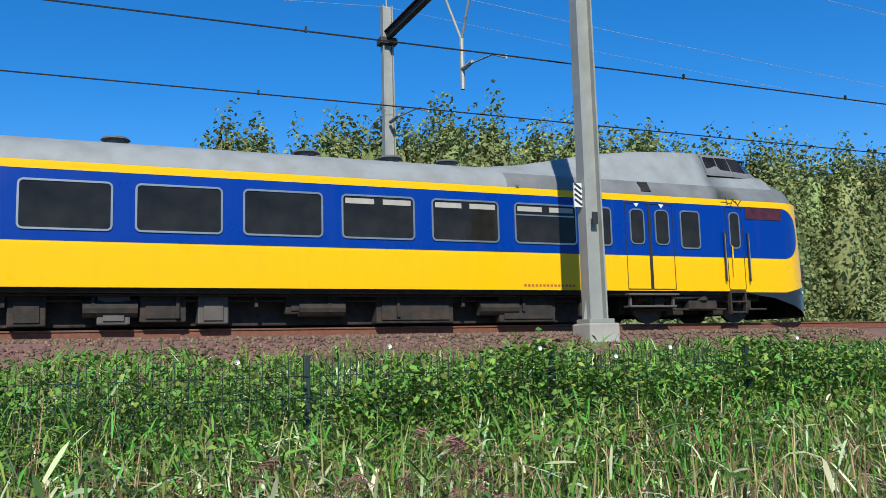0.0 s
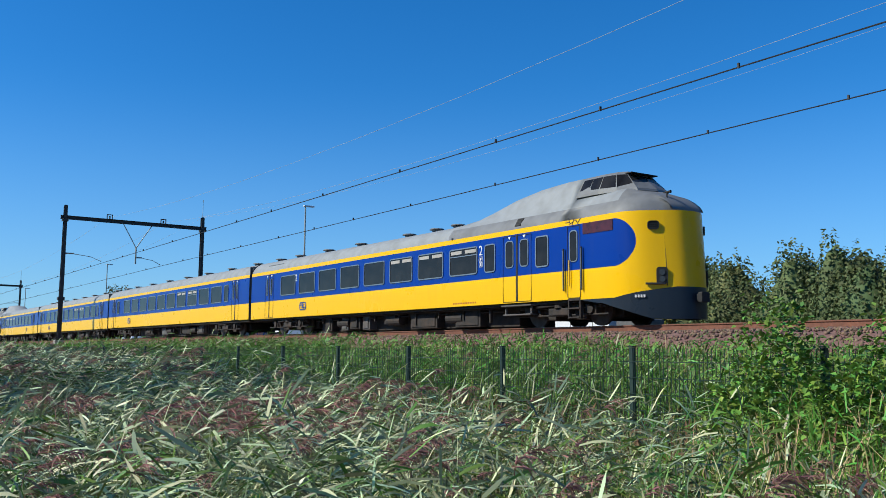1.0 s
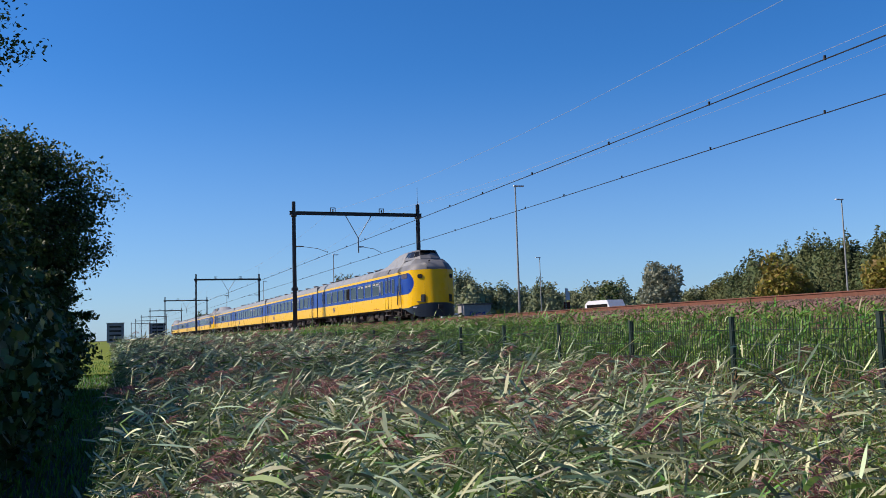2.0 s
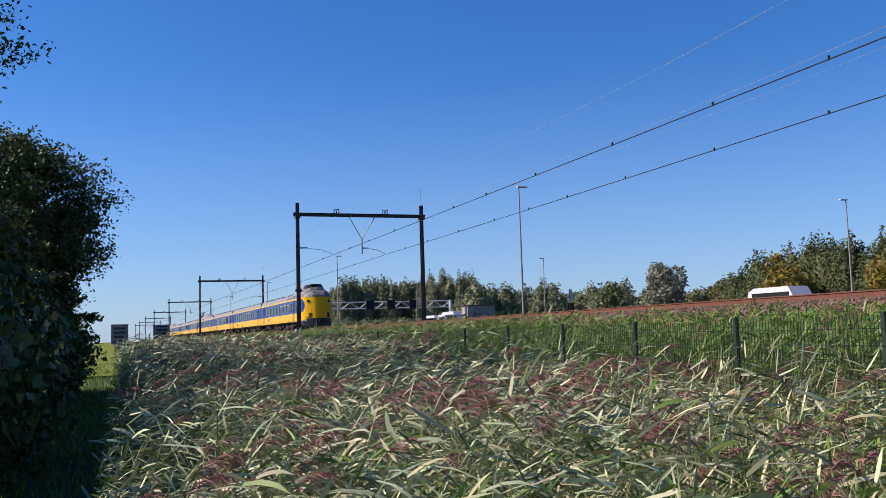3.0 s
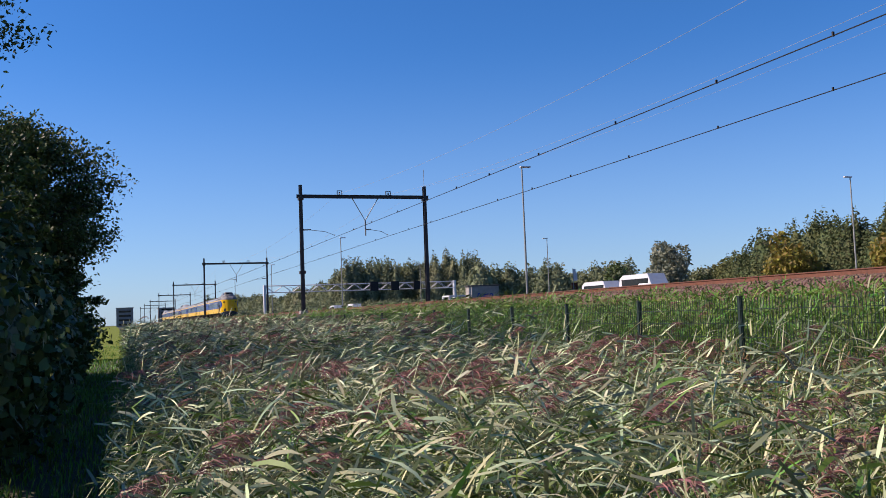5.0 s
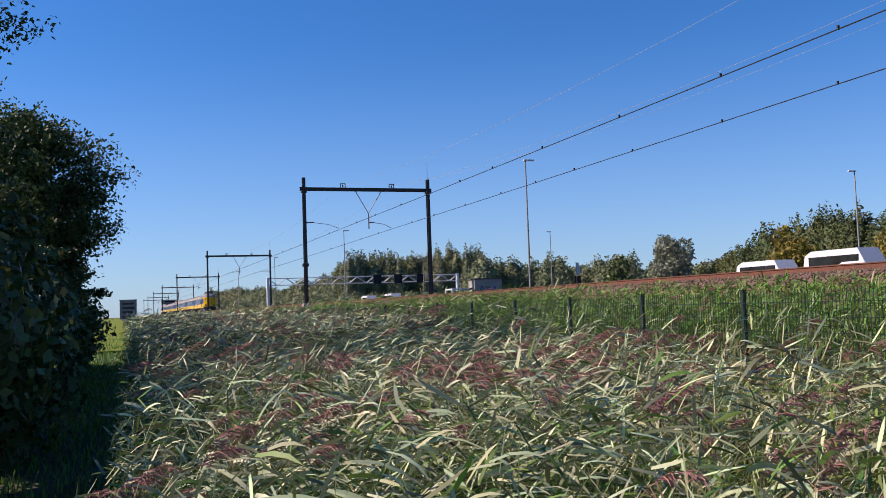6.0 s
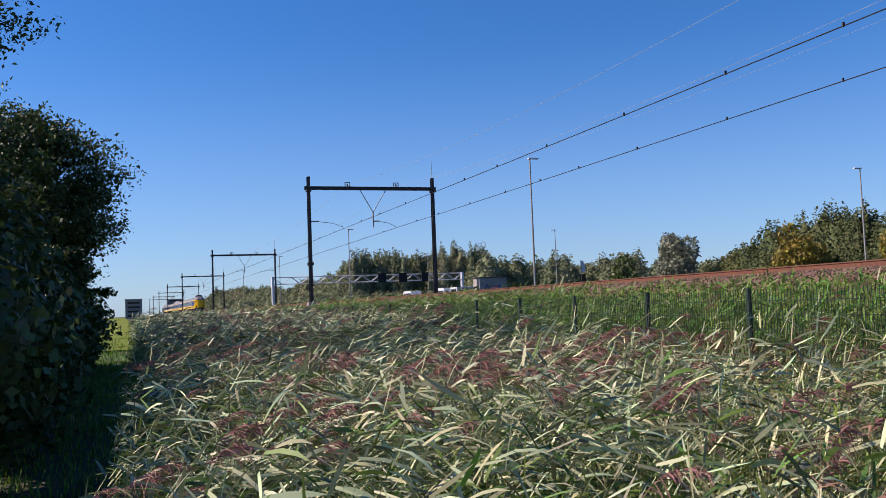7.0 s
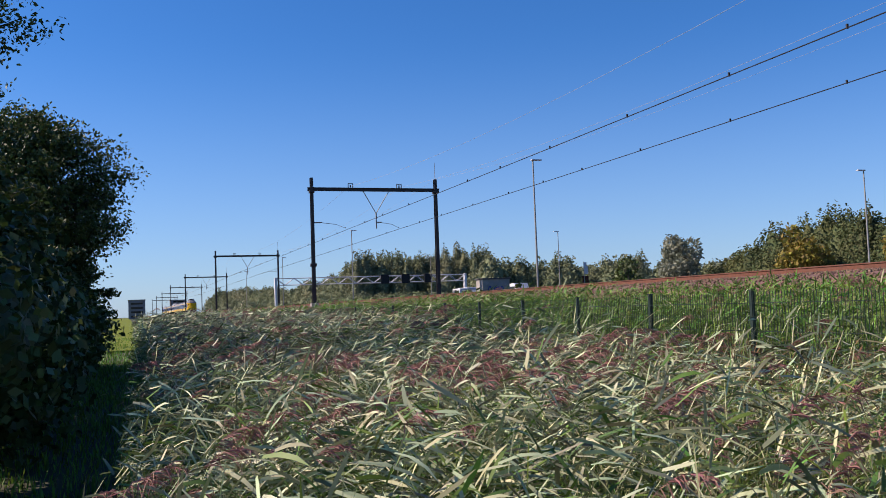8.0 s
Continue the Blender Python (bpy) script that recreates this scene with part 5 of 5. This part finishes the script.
def bough_tree(name, x, y, z, height, radius, boughs, per, size, label, seed, low=0.25, trunk=0.16, weep=0.5):
    """A broad tree: boughs reach out from the trunk, bend down at their ends and carry the leaves on hanging twigs."""
    r = np.random.default_rng(seed)
    t = empty(name)
    wood, cs = B(), []
    tube(wood, (0, 0, 0), (0, 0, height * 0.5), trunk, trunk * 0.6)
    tube(wood, (0, 0, height * 0.5), (0.1, 0.05, height * 0.92), trunk * 0.6, trunk * 0.12)
    mid, half = height * (1 + low) / 2, height * (1 - low) / 2
    for i in range(boughs):
        k = -0.95 + 1.9 * (i + r.random()) / boughs
        a = r.uniform(0, 6.28)
        ring_ = math.sqrt(max(0.05, 1 - k * k)) * radius * r.uniform(0.72, 1.1)
        end = np.array([math.cos(a) * ring_, math.sin(a) * ring_, mid + half * k * r.uniform(0.9, 1.05)])
        start = np.array([0.0, 0.0, min(max(height * 0.12, end[2] - ring_ * r.uniform(0.3, 0.8)), height * 0.85)])
        knee = start + (end - start) * 0.6 + np.array([0, 0, 0.12 * ring_])
        tube(wood, start, knee, trunk * 0.28, trunk * 0.14, 5)
        tube(wood, knee, end, trunk * 0.14, trunk * 0.03, 4)
        s = 0.3 + 0.75 * r.random(per) ** 0.7
        p = start + (knee - start) * np.minimum(s / 0.6, 1)[:, None] + (end - knee) * (np.maximum(s - 0.6, 0) / 0.4)[:, None]
        twig = r.integers(0, 16, per)
        off = r.normal(0, 0.13 * radius, (16, 3))[twig] * (1.25 - 0.5 * s)[:, None]
        off[:, 2] = off[:, 2] * 0.45 - weep * np.abs(r.normal(0, 0.17, per)) * s * radius * 0.6
        cs.append(p + off + r.normal(0, 0.022 * radius, (per, 3)))
    part("trunk", wood, M["bark"], t, "dark trunk with spreading boughs")
    v, f = clumps(r, np.concatenate(cs), size)
    raw("crown", v, f, M["leaf"], t)
    t.location = (x, y, z)
    return tagged(t, label, "tree")


def tree(name, x, y, z, height, radius, leaves, size, material, label, seed, low=0.2, trunk=0.16):
    r = np.random.default_rng(seed)
    t = empty(name)
    bm = B()
    p = Vector((0, 0, 0))
    for k in range(5):
        q = Vector((r.normal(0, 0.12), r.normal(0, 0.12), height * 0.85 * (k + 1) / 5))
        tube(bm, p, q, trunk * (1 - k / 5.5), trunk * (1 - (k + 1) / 5.5), 8)
        if k > 0:
            for j in range(4):
                a = r.uniform(0, 6.28)
                e = p + Vector((math.cos(a), math.sin(a), r.uniform(0.2, 0.8))) * radius * r.uniform(0.5, 0.85)
                tube(bm, p, e, trunk * 0.35 * (1 - k / 7), trunk * 0.08, 5)
        p = q
    part("trunk", bm, M["bark"], t, "dark bare trunk with limbs")
    v, f = crown(r, (0, 0, height * (0.5 + low / 2)), (radius, radius, height * (0.5 - low / 2) * 1.02), leaves, size)
    raw("crown", v, f, material, t)
    t.location = (x, y, z)
    return tagged(t, label, "tree")


# dark trees over the path
bough_tree("tree", -24, -2.55, -2.3, 6.9, 2.5, 120, 620, 0.05, "broad dark tree with drooping boughs beside the path", 1, 0.36, weep=0.9)
bough_tree("tree", -15, -3.8, -2.3, 9.4, 2.4, 110, 520, 0.04, "tall dark leafy tree beside the path", 2, 0.15, weep=0.3)
bough_tree("tree", -31, -4.4, -2.3, 6.6, 2.6, 40, 300, 0.1, "dark leafy tree beside the path", 3, 0.2)
# the shrub at x = -6 is unseen, added to shade the near path
for i, (hx, hy, hh, hr) in enumerate(((-30, -2.5, 4.6, 1.5), (-26, -2.4, 4.2, 1.45), (-19.5, -2.6, 5.2, 1.7), (-15.5, -2.6, 4.8, 1.6), (-12, -2.5, 4.6, 1.5), (-9, -2.7, 4.0, 1.4), (-22, -2.3, 3.4, 1.3), (-28, -1.5, 3.9, 1.15), (-6, -3.1, 3.6, 1.4))):
    bough_tree("shrub", hx, hy, -2.5, hh, hr, 44, 320, 0.06, "dark shaded shrub beside the path", 40 + i, 0.0, 0.05, 0.3)
# single trees beyond the motorway
tree("tree", -152, 104, -2, 14.0, 5.0, 3500, 0.38, M["poplar"], "grey-green poplar with bare limbs", 4, 0.15, 0.3)
tree("tree", -147, 100, -2, 13.0, 4.4, 3000, 0.38, M["poplar"], "grey-green poplar with bare limbs", 5, 0.15, 0.3)
tree("tree", -166, 100, -2, 10.5, 5.0, 3500, 0.38, M["leaf"], "round dark green tree beyond the motorway", 6, 0.05, 0.3)
tree("tree", -112, 98, -2, 12.5, 5.0, 3800, 0.38, M["autumn"], "yellowing tree at the wood's edge", 7, 0.05, 0.3)
tree("tree", -88, 96, -2, 9.5, 4.6, 3200, 0.38, M["autumn"], "yellowing tree at the wood's edge", 8, 0.05, 0.3)


def ovoid(r, x, y, h, w, n, size):
    """A tall crown of bushy lobes that reaches down to the ground: a lumpy inner mass under loose leaf sprays."""
    ph = r.uniform(0, 6.28, 4)

    def surface(u, rad):
        lump = 1 + 0.1 * np.sin(5 * u[:, 0] + ph[0]) + 0.1 * np.sin(6 * u[:, 1] + ph[1]) + 0.05 * np.sin(9 * u[:, 2] + ph[2]) + 0.07 * np.sin(11 * (u[:, 0] + u[:, 1]) + ph[3])
        k = lump * rad
        taper = 1 - 0.35 * np.clip(u[:, 2], 0, 1)
        return np.stack([x + u[:, 0] * w * k * taper, y + u[:, 1] * w * k * taper, -2 + h * 0.45 + u[:, 2] * h * 0.53 * k], 1)
    na, nb = 10, 7
    aa, bb = np.meshgrid(np.arange(na) * 6.2832 / na, np.linspace(-1.5, 1.5, nb), indexing="ij")
    grid = np.stack([np.cos(aa) * np.cos(bb), np.sin(aa) * np.cos(bb), np.sin(bb)], -1).reshape(-1, 3)
    v1 = surface(grid, 0.74 + 0.07 * r.normal(0, 1, len(grid)))
    g = np.arange(na * nb).reshape(na, nb)
    nx = np.roll(g, -1, 0)
    f1 = np.stack([g[:, :-1], nx[:, :-1], nx[:, 1:], g[:, 1:]], -1).reshape(-1, 4)
    u = r.normal(0, 1, (n, 3))
    u /= np.linalg.norm(u, axis=1)[:, None]
    c = surface(u, 0.74 + 0.27 * r.random(n) ** 0.9)
    v2, f2 = clumps(r, c, size, u + np.array([0, 0, 0.35]), 0.85, 0.66)
    return np.concatenate([v1, v2]), np.concatenate([f1, f2 + len(v1)])


def woodland(name, spots, label, seed, size, per, material):
    r = np.random.default_rng(seed)
    vs, fs, o = [], [], 0
    for x, y, h, w in spots:
        v, f = ovoid(r, x, y, h, w, per if h > 9 else int(per * 0.45), size * max(1.0, w / 4.5))
        vs.append(v)
        fs.append(f + o)
        o += len(v)
    return tagged(raw(name, np.concatenate(vs), np.concatenate(fs), material), label, "woodland", kind="stuff")


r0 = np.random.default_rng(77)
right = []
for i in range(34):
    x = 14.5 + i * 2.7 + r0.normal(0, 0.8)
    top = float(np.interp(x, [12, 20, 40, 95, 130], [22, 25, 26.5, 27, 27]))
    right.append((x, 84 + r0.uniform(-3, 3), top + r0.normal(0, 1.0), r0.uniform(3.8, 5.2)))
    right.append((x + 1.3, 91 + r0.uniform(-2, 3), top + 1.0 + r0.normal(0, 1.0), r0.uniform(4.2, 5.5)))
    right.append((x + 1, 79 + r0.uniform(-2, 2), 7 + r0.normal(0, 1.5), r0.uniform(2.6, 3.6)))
woodland("woodland", right, "dense wood beyond the motorway, leaf colour lightened as sunlit", 31, 0.25, 4200, M["sunwood"])
slope = [(-133, 112, 12.5, 4), (-137, 110, 11.5, 4), (-141, 110, 10.5, 4), (-146, 112, 9.5, 4), (-150, 114, 8.5, 4), (-155, 113, 7.5, 4), (-160, 114, 7.0, 4)]
for i in range(52):
    k = i / 51
    x = 9 - 135 * k + r0.normal(0, 1.2)
    h = float(np.interp(x, [-126, -84, -55, -25, 6, 12], [13.6, 14.4, 14.2, 17.6, 19.6, 20]))
    slope.append((x, 90 + 20 * k + r0.uniform(-4, 5), h + r0.normal(0, 0.7), r0.uniform(3.8, 5.2)))
    slope.append((x + 1, 84 + 19 * k + r0.uniform(-3, 3), 6 + r0.normal(0, 1.2), r0.uniform(3, 4.2)))
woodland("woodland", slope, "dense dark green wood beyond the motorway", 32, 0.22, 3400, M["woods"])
far = []
for i in range(74):
    k = i / 73
    az = radians(67 + 10 * k + r0.normal(0, 0.1))
    d = 300 + r0.uniform(0, 30)
    far.append((-d * math.sin(az), d * math.cos(az), 20 * min(1, 0.75 + 1.2 * math.sin(math.pi * min(k * 1.02, 1))) + r0.normal(0, 1.1), r0.uniform(2.6, 4.2)))
for i in range(24):
    az = radians(53 + 15 * i / 23 + r0.normal(0, 0.15))
    d = 235 + r0.uniform(0, 20)
    far.append((-d * math.sin(az), d * math.cos(az), 12.5 + r0.normal(0, 1.4) - (3.0 if i < 8 else 0), r0.uniform(4, 5.5)))
for i in range(22):
    az = radians(77 + 8 * i / 21)
    d = 430 + 220 * i / 21
    far.append((-d * math.sin(az), d * math.cos(az), 17 + r0.normal(0, 1.5), r0.uniform(6, 8)))
for i in range(50):
    az = radians(50 + 34 * i / 49)
    d = 200 + 120 * i / 49
    far.append((-d * math.sin(az), d * math.cos(az), 5.5 + r0.normal(0, 0.8), r0.uniform(4, 6)))
woodland("woodland", far, "distant grey-green wood", 33, 0.33, 1800, M["farwood"])
hedge = [(-9.5 - 2.0 * i, -1.65 + 0.15 * math.sin(i * 2.0), 2.5 + 0.3 * math.sin(i * 1.3), 1.15) for i in range(12)]
woodland("hedge", hedge, "low dark hedge along the shaded path", 35, 0.062, 8000, M["leaf"])
low = []
for i in range(60):
    x = -60 - 3.0 * i
    low.append((x, 27.8 + r0.uniform(-0.6, 1.5), 1.6 + r0.uniform(0, 1.2), r0.uniform(1.2, 2)))
woodland("shrubs", low, "low green shrubs along the railway", 34, 0.25, 260, M["leaf"])


# ---- movement ----
def motions():
    times = [0.0, 0.5, 1.0, 1.5, 2.0, 3.5, 4.0, 4.5, 6.0, 8.0]
    xs = [19.75, 3.49, -12.77, -29.3, -45.8, -94.0, -111.0, -129.5, -190.0, -272.0]
    for car, offset, rz in train:
        walk(car, [(t, pose(x + offset, TRACKS[0], 0, 0, 0, rz)) for t, x in zip(times, xs)])
    walk(truck, [(t, pose(-38.5 + 23.5 * (t - 1.5), 44.5, -1.9)) for t in (0.0, 4.0, 8.0)])
    walk(white_car, [(t, pose(-6.3 + 22 * (t - 0.2), 42, -1.9)) for t in (0.0, 4.0, 8.0)])
    walk(purple_car, [(t, pose(-1.6 + 22 * (t - 0.2), 42, -1.9)) for t in (0.0, 4.0, 8.0)])
    walk(white_van, [(t, pose(-76 + 22 * (t - 4.5), 42, -1.9)) for t in (0.0, 4.0, 8.0)])
    walk(second_car, [(t, pose(-83 + 22 * (t - 4.5), 42, -1.9)) for t in (0.0, 4.0, 8.0)])
    walk(early_car, [(t, pose(-70 + 22 * (t - 2.0), 42, -1.9)) for t in (0.0, 4.0, 8.0)])
    walk(rear_car, [(t, pose(-109 + 23 * (t - 8.0), 42, -1.9)) for t in (0.0, 4.0, 8.0)])
    walk(late_car, [(t, pose(-94 + 23 * (t - 8.0), 42, -1.9)) for t in (0.0, 4.0, 8.0)])
    for i, bed in enumerate(REEDS):
        walk(bed, [(0.25 * k, pose(0.03 * math.sin(0.25 * k * 2.6 + i), 0.012 * math.sin(0.25 * k * 3.7 + 2 * i), 0)) for k in range(33)])


motions()
